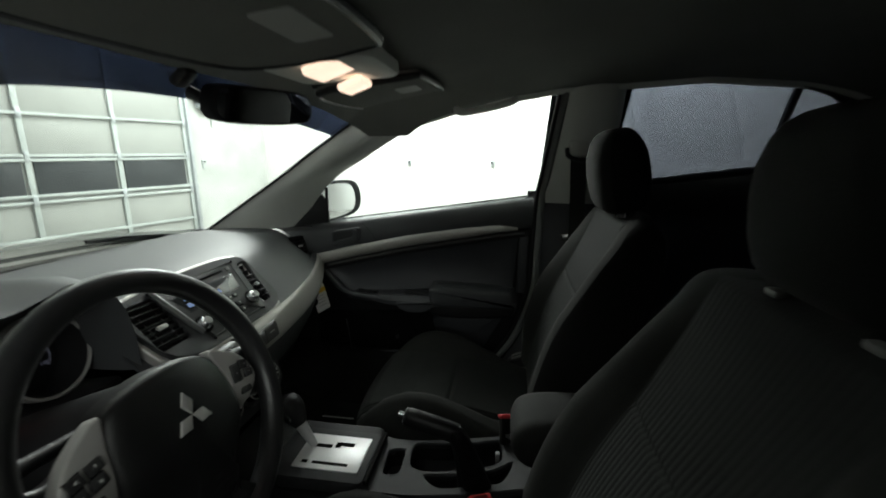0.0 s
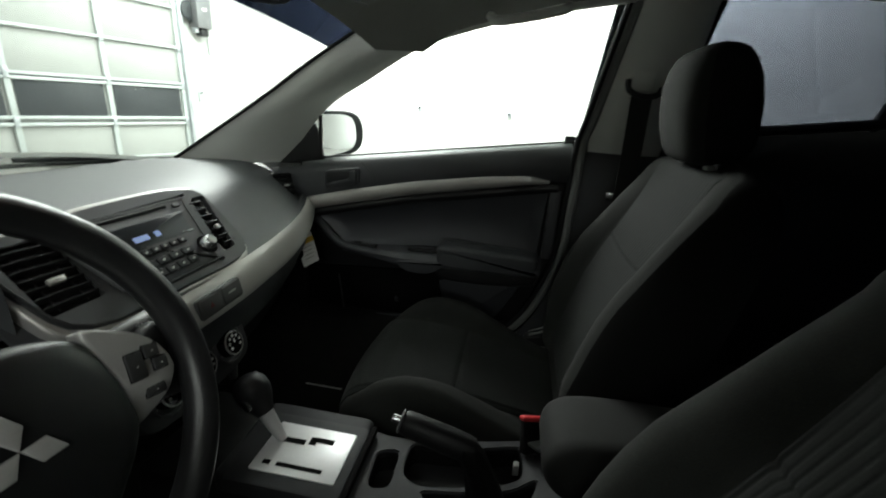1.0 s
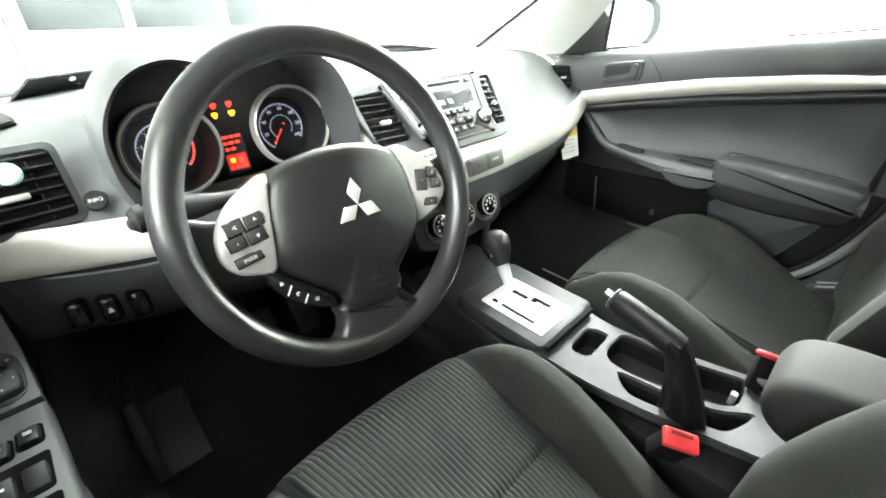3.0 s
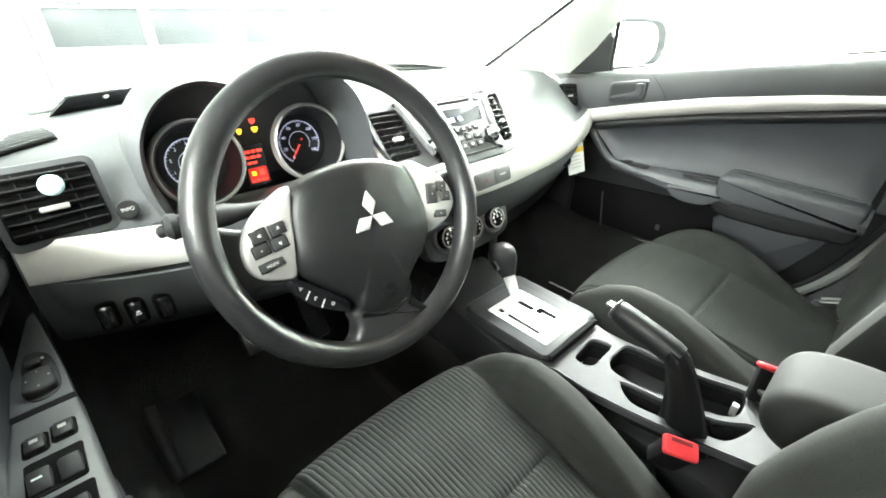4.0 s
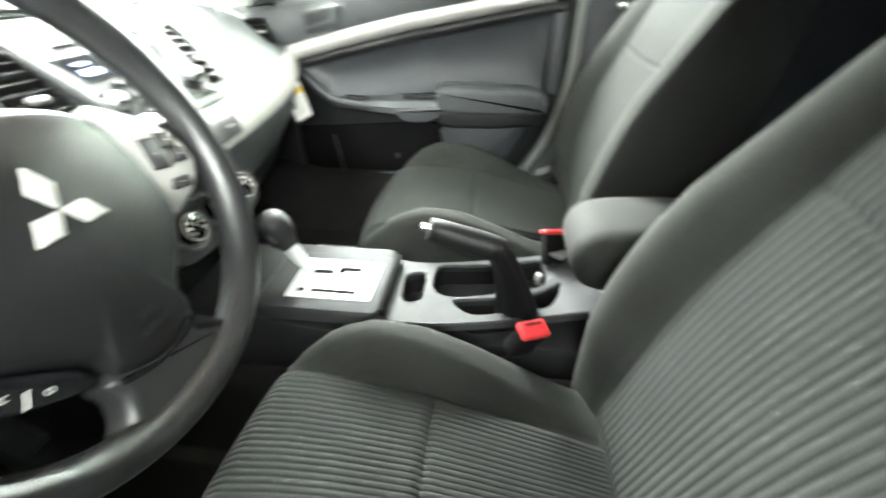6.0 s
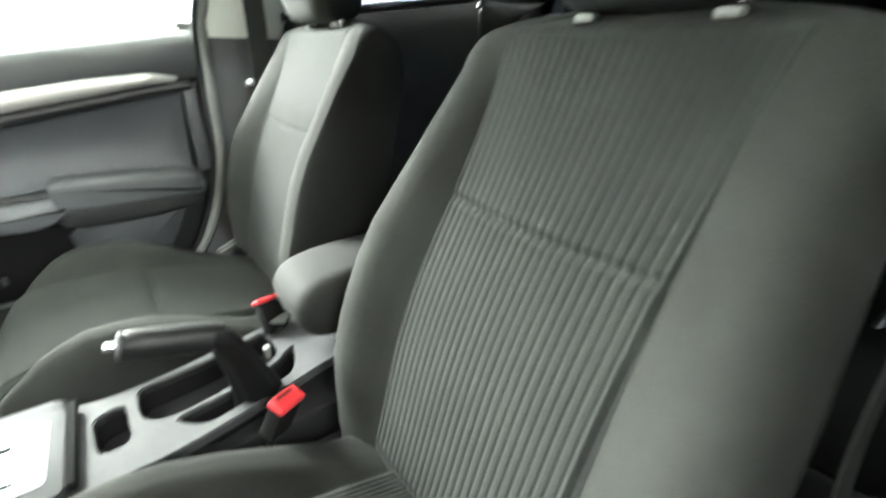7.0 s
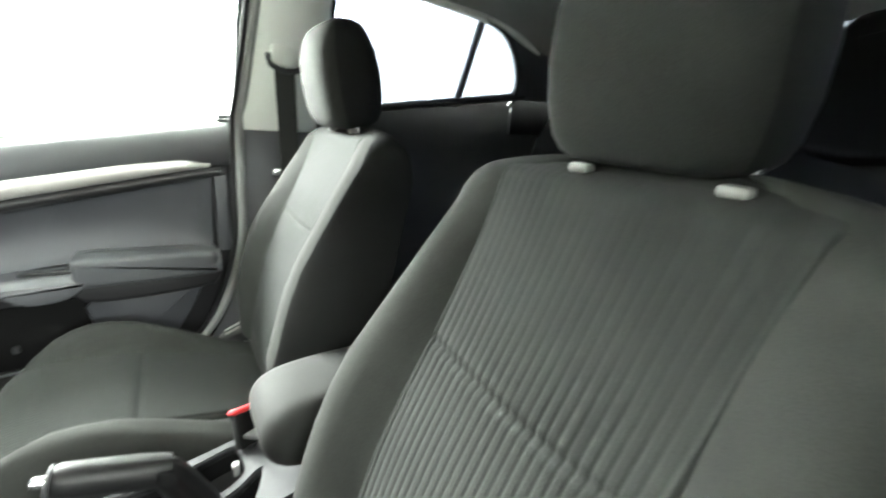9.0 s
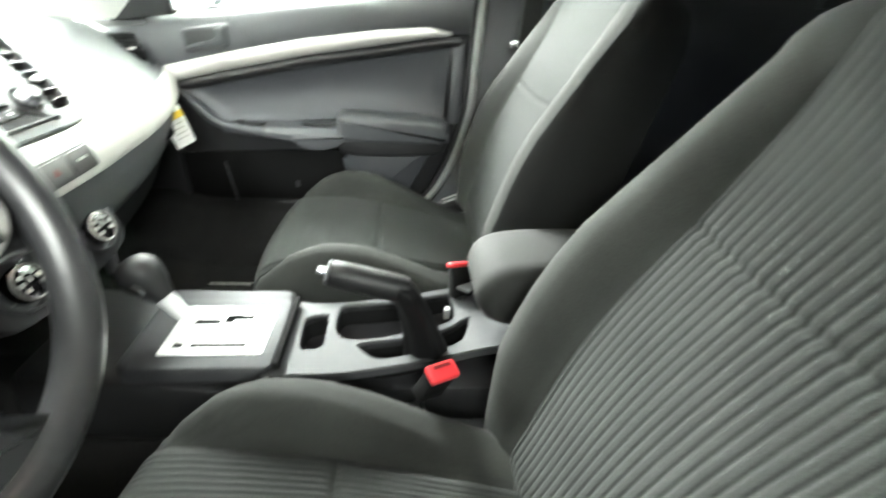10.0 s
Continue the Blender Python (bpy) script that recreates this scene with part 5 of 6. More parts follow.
for x, y, sign in ((-0.0960, -0.0640, "v"), (-0.0830, -0.0795, "c"), (-0.0655, -0.0925, "o")):
    part("mark", text_mesh(sign, 0.0085, HM @ Matrix.Translation((x, y, 0.0004)) @ Matrix.Rotation(radians(-38), 4, "Z"), 0.0002), WHITE_PRINT, pp)
for k in range(3):
    a = radians(90 + 120 * k)
    c, t = Vector((math.cos(a), math.sin(a), 0)), Vector((-math.sin(a), math.cos(a), 0))
    L, W = 0.0290, 0.0084
    em2 = HM @ Matrix.Translation((0.001, -0.008, 0.0190))
    dia = [(c * 0.0006), (c * L * 0.5 + t * W), (c * L), (c * L * 0.5 - t * W)]
    part("emblem", prism([(p.x, p.y) for p in dia], em2, 0.0030, 0.0006), SPOKE, sw, "silver diamond of the emblem")
part("column_shroud", tube([WM @ Vector((0, 0.0, -0.02)), WM @ Vector((0, -0.005, -0.10)), WM @ Vector((0, -0.01, -0.22))], [0.055, 0.062, 0.07], 20), BLACK, sw, "black steering column shroud")
for s, z, y, r in ((-1, -0.055, 0.036, 0.0), (1, -0.050, 0.012, 0.012)):
    a, b = s * (0.128 + r), s * (0.170 + r)
    st = part("stalk", tube([WM @ Vector((s * 0.05, y - 0.006, z)), WM @ Vector((a * 0.86, y - 0.001, z)), WM @ Vector((a, y, z)), WM @ Vector((b, y + 0.002, z + 0.002)), WM @ Vector((b * 1.03, y + 0.002, z + 0.002))], [0.008, 0.0085, 0.0125, 0.0125, 0.010], 14), BLACK, sw, "black column stalk")
    part("end_cap", tube([WM @ Vector((b * 1.03, y + 0.002, z + 0.002)), WM @ Vector((b * 1.07, y + 0.002, z + 0.002)), WM @ Vector((b * 1.10, y + 0.002, z + 0.002))], [0.0132, 0.0138, 0.009], 16), POCKET, st, "black end cap")
    part("mark", lathe([(0.0014, 0.0), (0.0024, 0.0), (0.0024, 0.0006), (0.0014, 0.0006)], WM @ Matrix.Translation(((a + b) / 2, y + 0.002, z + 0.0132)), 12), WHITE_PRINT, st)
    for j in range(8):
        c8 = radians(45 * j)
        part("mark", box(WM @ Vector(((a + b) / 2 + 0.0042 * math.cos(c8), y + 0.002 + 0.0042 * math.sin(c8), z + 0.0133)), (0.0018, 0.0006, 0.0006), 0, 1, WM.to_3x3() @ Euler((0, 0, c8)).to_matrix()), WHITE_PRINT, st)

# ---- centre console ----
con = thing("centre_console", (CX, 0.2, 0.22), "grey and black centre console with cup holders", "centre console")
KX = 0.018
part("body", box((0.024, 0.13, 0.355), (0.185, 0.86, 0.19), 0.012), BLACK, con, "black console base")
part("side_skirt", box((KX, 0.50, 0.42), (0.20, 0.30, 0.12), 0.015, 2, Euler((radians(8), 0, 0)).to_matrix()), POCKET, con)
TOPZ = 0.493


DECK = smooth_poly([(-0.078, 0.330), (-0.078, 0.285), (-0.077, 0.222), (-0.060, 0.126), (-0.040, 0.041), (-0.036, -0.02), (-0.036, -0.10), (0.05, -0.10), (0.140, -0.10), (0.138, -0.01), (0.126, 0.050), (0.100, 0.150), (0.084, 0.236), (0.082, 0.285), (0.084, 0.330), (0.0, 0.330)], 3)
HOLES = [smooth_poly([(-0.021, 0.2535), (-0.025, 0.283), (0.010, 0.288), (0.040, 0.286), (0.048, 0.2555), (0.014, 0.252)], 3),
         smooth_poly([(0.006, 0.234), (0.040, 0.239), (0.071, 0.232), (0.077, 0.193), (0.088, 0.118), (0.106, 0.062), (0.098, 0.050), (0.066, 0.046), (0.041, 0.052), (0.022, 0.083), (0.003, 0.143), (-0.008, 0.205)], 3),
         smooth_poly([(-0.022, 0.200), (-0.046, 0.172), (-0.041, 0.133), (-0.023, 0.068), (-0.014, 0.046), (0.006, 0.034), (0.034, 0.025), (0.036, 0.033), (0.012, 0.068), (-0.006, 0.128), (-0.014, 0.175)], 3)]
deck = cut_plate(DECK, HOLES, TOPZ, 0.014, 0.0022)
for v in deck.verts:
    v.co.z += 0.012 * (1 - step(-0.03, 0.06, v.co.y))
part("deck", deck, CONSOLE, con, "grey painted console deck with openings")
# The wells' shade is put into the colour of walls and floor.
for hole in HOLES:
    part("well_wall", loft([[Vector((x, y, z)) for x, y in hole] for z in (TOPZ - 0.006, 0.446)], caps=False), SLOT, con, "well wall, near black for its shade")
part("well_floor", box((0.022, 0.15, 0.440), (0.150, 0.34, 0.012), 0.003), SLOT, con, "cup holder floor, near black for its shade")
part("spring_tab", box((0.083, 0.056, 0.470), (0.012, 0.010, 0.022), 0.002), COLLAR, con)
# Raised strip whose black stands for the shade in the gap.
part("step_strip", box((0.004, 0.3065, 0.5030), (0.150, 0.009, 0.012), 0.002), SLOT, con, "black strip for the dark gap behind the shifter bezel")
part("deck_insert", box((0.103, 0.029, 0.5165), (0.030, 0.040, 0.006), 0.002, 2, Euler((0, 0, radians(-36))).to_matrix()), SWITCH_GREY, con, "pale grey insert beside the armrest")
bz = part("shift_bezel", prism([(KX - 0.003 + x, 0.415 + y) for x, y in rounded(0.180, 0.205, 0.018)], frame_of((0, 0, 0.478), (1, 0, 0), (0, 1, 0.0)), 0.026, 0.010, 3), CONSOLE, con, "dark grey shifter bezel")
part("plate_frame", prism([(-0.001 + x, 0.405 + y) for x, y in rounded(0.150, 0.184, 0.010)], frame_of((0, 0, 0.5030), (1, 0, 0), (0, 1, 0)), 0.0022, 0.001), CONSOLE, bz, "grey frame round the shift plate")
part("shift_plate", prism([(0.001 + x, 0.399 + y) for x, y in rounded(0.104, 0.140, 0.004)], frame_of((0, 0, 0.504), (1, 0, 0), (0, 1, 0)), 0.003, 0.001), PLATE, bz, "bright silver shift plate")
for (x, y, w, h) in ((0.016, 0.43, 0.010, 0.045), (0.022, 0.395, 0.016, 0.012), (0.026, 0.378, 0.010, 0.034), (-0.034, 0.393, 0.007, 0.075), (-0.034, 0.447, 0.008, 0.012)):
    part("gate_slot", box((x, y, 0.5073), (w, h, 0.0014), 0), SLOT, bz)
gs = thing("gear_lever", (0.012, 0.445, 0.50), "black gear lever with silver stem", "gear lever")
g0, g1 = Vector((0.016, 0.447, 0.505)), Vector((0.020, 0.470, 0.538))
part("stem", tube([g0, g0.lerp(g1, 0.5), g1, g1 + (g1 - g0).normalized() * 0.016], [0.0075, 0.010, 0.012, 0.0125], 12), PLATE, gs, "silver stem")
gd2 = (g1 - g0).normalized()
gm = frame_of(g1, Vector((1, 0, 0)) - gd2 * gd2.x, Vector((0, 1, 0)) - gd2 * gd2.y)
part("knob", lathe([(0, 0.014), (0.0145, 0.015), (0.018, 0.024), (0.025, 0.038), (0.029, 0.053), (0.028, 0.069), (0.020, 0.081), (0.009, 0.086), (0, 0.0865)], gm, 24), BLACK, gs, "black rounded knob")
part("button", box(gm @ Vector((-0.025, 0.0, 0.045)), (0.010, 0.014, 0.022), 0.004, 2, gm.to_3x3()), CHROME, gs)

hb2 = thing("handbrake", (0.0, 0.09, 0.49), "black handbrake lever raised with chrome button", "handbrake")
tip, root = Vector((-0.045, 0.235, 0.643)), Vector((-0.0475, 0.133, 0.614))
hd = (tip - root).normalized()
part("grip", lathe([(0.0, -0.112), (0.0165, -0.110), (0.0182, -0.10), (0.0190, -0.075), (0.0180, -0.03), (0.0170, -0.012), (0.014, -0.007), (0.0, -0.006)], frame_of(tip, (1, 0, 0), hd.cross(Vector((1, 0, 0)))), 20), GRIP, hb2, "black grip")
part("collar", lathe([(0.0, -0.009), (0.0160, -0.0075), (0.0166, -0.006), (0.0160, -0.0045), (0.011, -0.003), (0.0, -0.003)], frame_of(tip, (1, 0, 0), hd.cross(Vector((1, 0, 0)))), 24), PANEL_GREY, hb2, "dark grey collar")
part("button", lathe([(0.0, 0.009), (0.004, 0.0085), (0.0058, 0.007), (0.0060, -0.004), (0.0, -0.004)], frame_of(tip, (1, 0, 0), hd.cross(Vector((1, 0, 0)))), 20), CHROME, hb2, "chrome release button")
rings = []
for cx0, cy0, z, wx, wy in ((-0.023, 0.094, 0.462, 0.027, 0.038), (-0.025, 0.097, 0.490, 0.025, 0.034), (-0.030, 0.106, 0.530, 0.0225, 0.028), (-0.036, 0.117, 0.570, 0.0205, 0.0235), (-0.042, 0.127, 0.598, 0.0205, 0.022), (-0.0465, 0.131, 0.612, 0.0195, 0.020), (-0.047, 0.132, 0.622, 0.0165, 0.015), (-0.047, 0.133, 0.628, 0.007, 0.007)):
    rings.append([Vector((cx0 + wx * (1 + 0.05 * math.cos(7 * a)) * math.cos(a), cy0 + wy * (1 + 0.05 * math.cos(7 * a)) * math.sin(a), z + 0.006 * math.sin(a))) for a in np.linspace(0, 2 * math.pi, 42, endpoint=False)])
part("boot", loft(rings), GAITER, hb2, "black gaiter")

ar = thing("armrest_box", (CX, -0.1, 0.5), "grey vinyl centre armrest", "armrest")
armp = smooth_poly([(0.026, 0.568), (0.032, 0.602), (0.012, 0.632), (-0.04, 0.645), (-0.14, 0.648), (-0.20, 0.640), (-0.20, 0.580), (-0.05, 0.545), (0.0, 0.545)], 4)
part("lid", join(prism(armp, yz(0.024), -0.072, 0.030, 4), prism(armp, yz(0.024), 0.070, 0.030, 4)), mat("armrest_vinyl", (0.0135, 0.0137, 0.013), 0.8, grain=0.12, grain_size=0.001, bump=0.4, bump_size=0.0014, wear=0.15, wear_size=0.06, spec=0.18), ar, "padded grey lid")
part("box", box((0.022, -0.135, 0.52), (0.135, 0.20, 0.09), 0.012), BLACK, ar, "black storage box")


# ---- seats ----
VIEW_EYE = Vector((-0.567, 0.114, 1.01))
BACK_FIT = Matrix.Translation(VIEW_EYE) @ Matrix.Scale(1.12, 4) @ Matrix.Translation(-VIEW_EYE)  # driver's back scaled about the camera's 8 s position to fit its view


def front_seat(name, cx, label, dy, lean, wide=1.0, back_fit=Matrix(), head=(1.0, 0.0, 0.193)):
    base = Vector((cx, 0.2, 0.22))
    st = thing(name, base, label, "car seat", "front seats")
    dyc = dy * 0.5
    def cushion_top(y):
        return lerp([(0.462, 0.385), (0.458, 0.425), (0.449, 0.452), (0.435, 0.470), (0.41, 0.484), (0.36, 0.494), (0.30, 0.498), (0.22, 0.494), (0.15, 0.480), (0.05, 0.457), (-0.06, 0.428)], y)

    def insert_half(y):
        return lerp([(0.462, 0.166), (0.41, 0.158), (0.31, 0.142), (0.21, 0.132), (0.09, 0.122), (-0.06, 0.110)], y)

    def cushion_half(y):
        return lerp([(0.462, 0.160), (0.458, 0.176), (0.449, 0.190), (0.435, 0.201), (0.41, 0.210), (0.36, 0.218), (0.28, 0.224), (0.15, 0.224), (0.0, 0.218), (-0.06, 0.208)], y)

    def bowed(y, u):
        return y + dyc - 0.020 * u * u * step(0.25, 0.45, y)

    def cushion_ring(y):
        hw, top, edge = cushion_half(y), cushion_top(y), insert_half(y) / cushion_half(y)
        bol = lerp([(0.462, 0.0), (0.43, 0.004), (0.40, 0.020), (0.37, 0.037), (0.327, 0.052), (0.28, 0.058), (0.227, 0.052), (0.158, 0.036), (0.097, 0.018), (0.04, 0.004), (-0.06, 0.0)], y)
        ring = []
        for k in range(49):
            u = -1 + 2 * k / 48
            a = abs(u)
            z = top + bol * step(min(edge, 0.86), min(edge, 0.86) + 0.16, a)
            if a > 0.84:
                q = (a - 0.84) / 0.16
                z -= 0.055 * (1 - math.sqrt(max(0, 1 - q * q)))
            z -= 0.005 * math.exp(-((a - edge) / 0.022) ** 2)
            ring.append(Vector((cx + hw * u, bowed(y, u), z)))
        zl = top + bol - 0.055
        zb = max(0.34, top - 0.09)
        for k in range(1, 5):
            ring.append(Vector((cx + hw * (1 - 0.05 * (k / 4) ** 2), bowed(y, 1), zl - (zl - zb) * k / 4)))
        for k in range(4, 0, -1):
            ring.append(Vector((cx - hw * (1 - 0.05 * (k / 4) ** 2), bowed(y, 1), zl - (zl - zb) * k / 4)))
        return ring

    ys = [0.462, 0.4605, 0.458, 0.454, 0.449, 0.443, 0.435, 0.424, 0.41, 0.39, 0.365, 0.335, 0.30, 0.26, 0.22, 0.16, 0.10, 0.04, -0.02, -0.06]
    part("cushion", loft([cushion_ring(y) for y in ys]), FABRIC, st, "charcoal cloth seat cushion", 50)

    def cushion_insert(u, v):
        y = -0.03 + 0.484 * v
        s = 2 * u - 1
        hw = insert_half(y)
        top = cushion_top(y)
        e = min(1, (1 - abs(s)) * 12) * min(1, v * 25) * min(1, (1 - v) * 14)
        seam = math.exp(-((y - 0.205) / 0.004) ** 2)
        rib = 0.0009 * (1 - 2 * abs(math.cos(math.pi * s * 19.0)) ** 5)
        return Vector((cx + hw * s, bowed(y, s * hw / cushion_half(y)), top - 0.003 + 0.0085 * e - 0.0045 * seam * e + rib * e))

    part("cushion_insert", sheet(cushion_insert, 380, 110, -0.003), FABRIC_RIB, st, "ribbed grey cloth insert", 60)
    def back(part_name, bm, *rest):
        bmesh.ops.transform(bm, matrix=back_fit, verts=bm.verts)
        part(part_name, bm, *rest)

    # backrest, drawn along its own axis
    P0, P1 = Vector((cx, 0.002 + dy, 0.475)), Vector((cx, -0.209 + dy * 0.3, 0.994))
    ax = (P1 - P0).normalized()
    fw = Vector((0, ax.z, -ax.y))
    L = (P1 - P0).length

    def back_half(s):
        w = wide * lerp([(0.0, 0.200), (0.08, 0.216), (0.3, 0.226), (0.5, 0.219), (0.7, 0.206), (0.8, 0.201), (1.02, 0.194)], s)
        return w * math.sqrt(max(0.0, 1 - (max(0.0, s - 0.80) / 0.214) ** 6))

    def back_face(s, a):
        bol = lerp([(0.0, 0.014), (0.2, 0.042), (0.5, 0.042), (0.75, 0.026), (0.92, 0.008), (1.0, 0.0)], s)
        f = 0.012 + 0.022 * math.exp(-((s - 0.42) / 0.30) ** 2) - 0.035 * step(0.93, 1.03, s)
        return f + bol * step(0.48, 0.80, a)

    def back_ring(s):
        hw = back_half(s)
        c = P0 + ax * (L * s)
        depth = lerp([(0.0, 0.11), (0.4, 0.135), (0.85, 0.105), (0.97, 0.07), (1.012, 0.04)], s)
        ring = []
        for k in range(41):
            u = -1 + 2 * k / 40
            a = abs(u)
            f = back_face(s, a)
            if a > 0.80:
                q = (a - 0.80) / 0.20
                f -= (0.05 if s < 0.9 else 0.03) * (1 - math.sqrt(max(0, 1 - q * q)))
            f -= 0.005 * math.exp(-((a - 0.56) / 0.022) ** 2)
            ring.append(c + Vector((hw * u, 0, 0)) + fw * f)
        for k in range(15):
            u = 1 - 2 * k / 14
            ring.append(c + Vector((hw * 0.99 * u, 0, 0)) - fw * (depth * (1 - 0.30 * abs(u) ** 3)))
        return ring

    ss = [0.0, 0.05, 0.12, 0.2, 0.28, 0.36, 0.44, 0.52, 0.60, 0.68, 0.76, 0.83, 0.87, 0.90, 0.93, 0.95, 0.965, 0.98, 0.99, 0.998, 1.004, 1.009, 1.012]
    full = [back_ring(s) for s in ss]
    crown = sum(full[-1], Vector()) / len(full[-1]) + ax * 0.002
    full.append([p.lerp(crown, 0.97) for p in full[-1]])
    # Passenger only: black side cloth starts further in on the near side, for shade.
    near = 0 if wide == 1.0 else 2
    back("backrest", loft([r[near:41] for r in full], caps=False, closed=False), FABRIC, st, "charcoal cloth backrest", 50)
    back("backrest_shell", loft([r[40:] + r[:near + 1] for r in full], caps=False, closed=False), FABRIC_DARK, st, "black cloth backrest sides and rear")

    def back_insert(u, v):
        s = 0.03 + 0.955 * v
        q = 2 * u - 1
        hw = min(0.92 * back_half(s), wide * lerp([(0.0, 0.118), (0.3, 0.124), (0.6, 0.124), (0.8, 0.130), (0.985, 0.141)], s))
        a = 0.55 * abs(q)
        e = min(1, (1 - abs(q)) * 12) * min(1, v * 20) * min(1, (1 - v) * 25)
        cross = (0.615 if wide == 1.0 else 0.59) + 0.012 * q * q
        seam = math.exp(-((s - cross) / 0.007) ** 2)
        rib = 0.00055 * (1 - 2 * abs(math.cos(math.pi * q * 13.5)) ** 5) * (1 - 0.65 * step(0.62, 0.76, s))
        f = back_face(s, a) - 0.003 + 0.0085 * e - 0.0032 * seam * e + rib * e
        return P0 + ax * (L * s) + Vector((hw * q, 0, 0)) + fw * f

    back("backrest_insert", sheet(back_insert, 324, 150, -0.003), FABRIC_RIB, st, "ribbed grey cloth insert", 60)
    # headrest
    H0 = Vector((cx, -0.186 - 0.05 * lean, 0.983))
    hx = Vector((0, lean, 1)).normalized()
    hf = Vector((0, hx.z, -hx.y))
    rings = []
    for t in (0.0, 0.02, 0.06, 0.14, 0.3, 0.5, 0.7, 0.84, 0.93, 0.975, 1.0):
        w = lerp([(0, 0.066), (0.02, 0.078), (0.06, 0.086), (0.14, 0.092), (0.3, 0.097), (0.6, 0.098), (0.84, 0.092), (0.93, 0.083), (0.975, 0.070), (1.0, 0.048)], t)
        dpt = lerp([(0, 0.024), (0.02, 0.038), (0.06, 0.048), (0.14, 0.056), (0.4, 0.064), (0.7, 0.058), (0.84, 0.048), (0.93, 0.037), (0.975, 0.025), (1.0, 0.010)], t)
        w *= head[0]
        c = H0 + hx * (head[2] * t) - hf * (0.024 + head[1])
        ring = []
        for k in range(36):
            a = 2 * math.pi * k / 36
            ca, sa = math.cos(a), math.sin(a)
            ring.append(c + Vector((w * math.copysign(abs(ca) ** 0.5, ca) + 0.35 * head[1], 0, 0)) + hf * (dpt * math.copysign(abs(sa) ** 0.62, sa)))
        rings.append(ring)
    back("headrest", loft([[p - hf * 0.0012 for p in r] for r in rings]), FABRIC_DARK, st, "black cloth headrest sides", 60)
    face = [[p + hf * 0.0012 for p in r[2:17]] for r in rings]
    back("headrest_face", loft(face, caps=False, closed=False), FABRIC, st, "charcoal cloth headrest face", 60)
    for s in (-1, 1):
        x = s * 0.0605 - 0.010
        px = x - 0.3 * head[1] * s
        back("post", tube([H0 + Vector((px, 0, 0)) - hf * (0.02 + head[1]) - hx * 0.05, H0 + Vector((px, 0, 0)) - hf * (0.02 + head[1]) + hx * 0.010], 0.006, 10), CHROME, st, "chrome headrest post")
        back("post_collar", box(H0 + Vector((x, 0, 0)) - hf * 0.008 - hx * 0.003, (0.020, 0.013, 0.008), 0.003, 2), COLLAR, st, "light grey post collar")
    part("side_shield", box((cx - 0.225, 0.10 + dy, 0.375), (0.03, 0.42, 0.10), 0.012), BLACK, st, "black plastic seat side shield")
    part("side_shield", box((cx + 0.225, 0.10 + dy, 0.375), (0.03, 0.42, 0.10), 0.012), BLACK, st, "black plastic seat side shield")
    for s in (-1, 1):
        part("rail", box((cx + s * 0.19, 0.17, 0.27), (0.035, 0.50, 0.07), 0.006), BLACK, st, "black steel seat rail")
        part("foot", box((cx + s * 0.19, 0.36, 0.225), (0.03, 0.05, 0.04), 0.004), BLACK, st)
    part("recliner", lathe([(0, 0.012), (0.035, 0.010), (0.04, 0.0), (0, 0)], frame_of((cx - 0.235, 0.0, 0.47), (0, 1, 0), (0, 0, 1)) , 20), BLACK, st)
    return st


ds = front_seat("driver_seat", -0.335, "charcoal cloth driver seat with ribbed insert and headrest", 0.0, 0.08, 1.0, BACK_FIT, (0.92, 0.022, 0.168))
front_seat("passenger_seat", 0.352, "charcoal cloth passenger seat with ribbed insert and headrest", -0.035, 0.17, 1.10)
part("belt_bracket", box((-0.066, -0.030, 0.405), (0.020, 0.050, 0.070), 0.006, 2, Euler((0, radians(-18), 0)).to_matrix()), SWITCH_GREY, ds, "pale grey belt bracket")
part("track_cover", tube([(-0.098, 0.040, 0.405), (-0.094, -0.020, 0.410), (-0.088, -0.085, 0.418)], 0.0065, 8, 0.7), GALV, ds, "bare steel seat track edge")
part("track_bolt", lathe([(0, 0.006), (0.006, 0.005), (0.007, 0.0), (0, 0)], frame_of((-0.088, -0.045, 0.430), (0, 1, 0), (0.3, 0, 1)), 12), GALV, ds, "steel bolt")
lb = thing("airbag_tag", (-0.545, -0.13, 0.87), "small white cloth tag sewn to the seat side", "tag")
lbm = frame_of((-0.540, -0.165, 0.879), (0.80, -0.10, 0.0), (0.05, -0.12, 0.98))
part("cloth", prism(rounded(0.0080, 0.0235, 0.0015), lbm, 0.0015, 0.0004), TAG_CLOTH, lb)
for k in range(4):
    part("print_bar", box(lbm @ Vector((0, 0.0066 - 0.0044 * k, 0.0018)), (0.0050, 0.0014, 0.0004), 0, 1, lbm.to_3x3()), VINYL, lb)


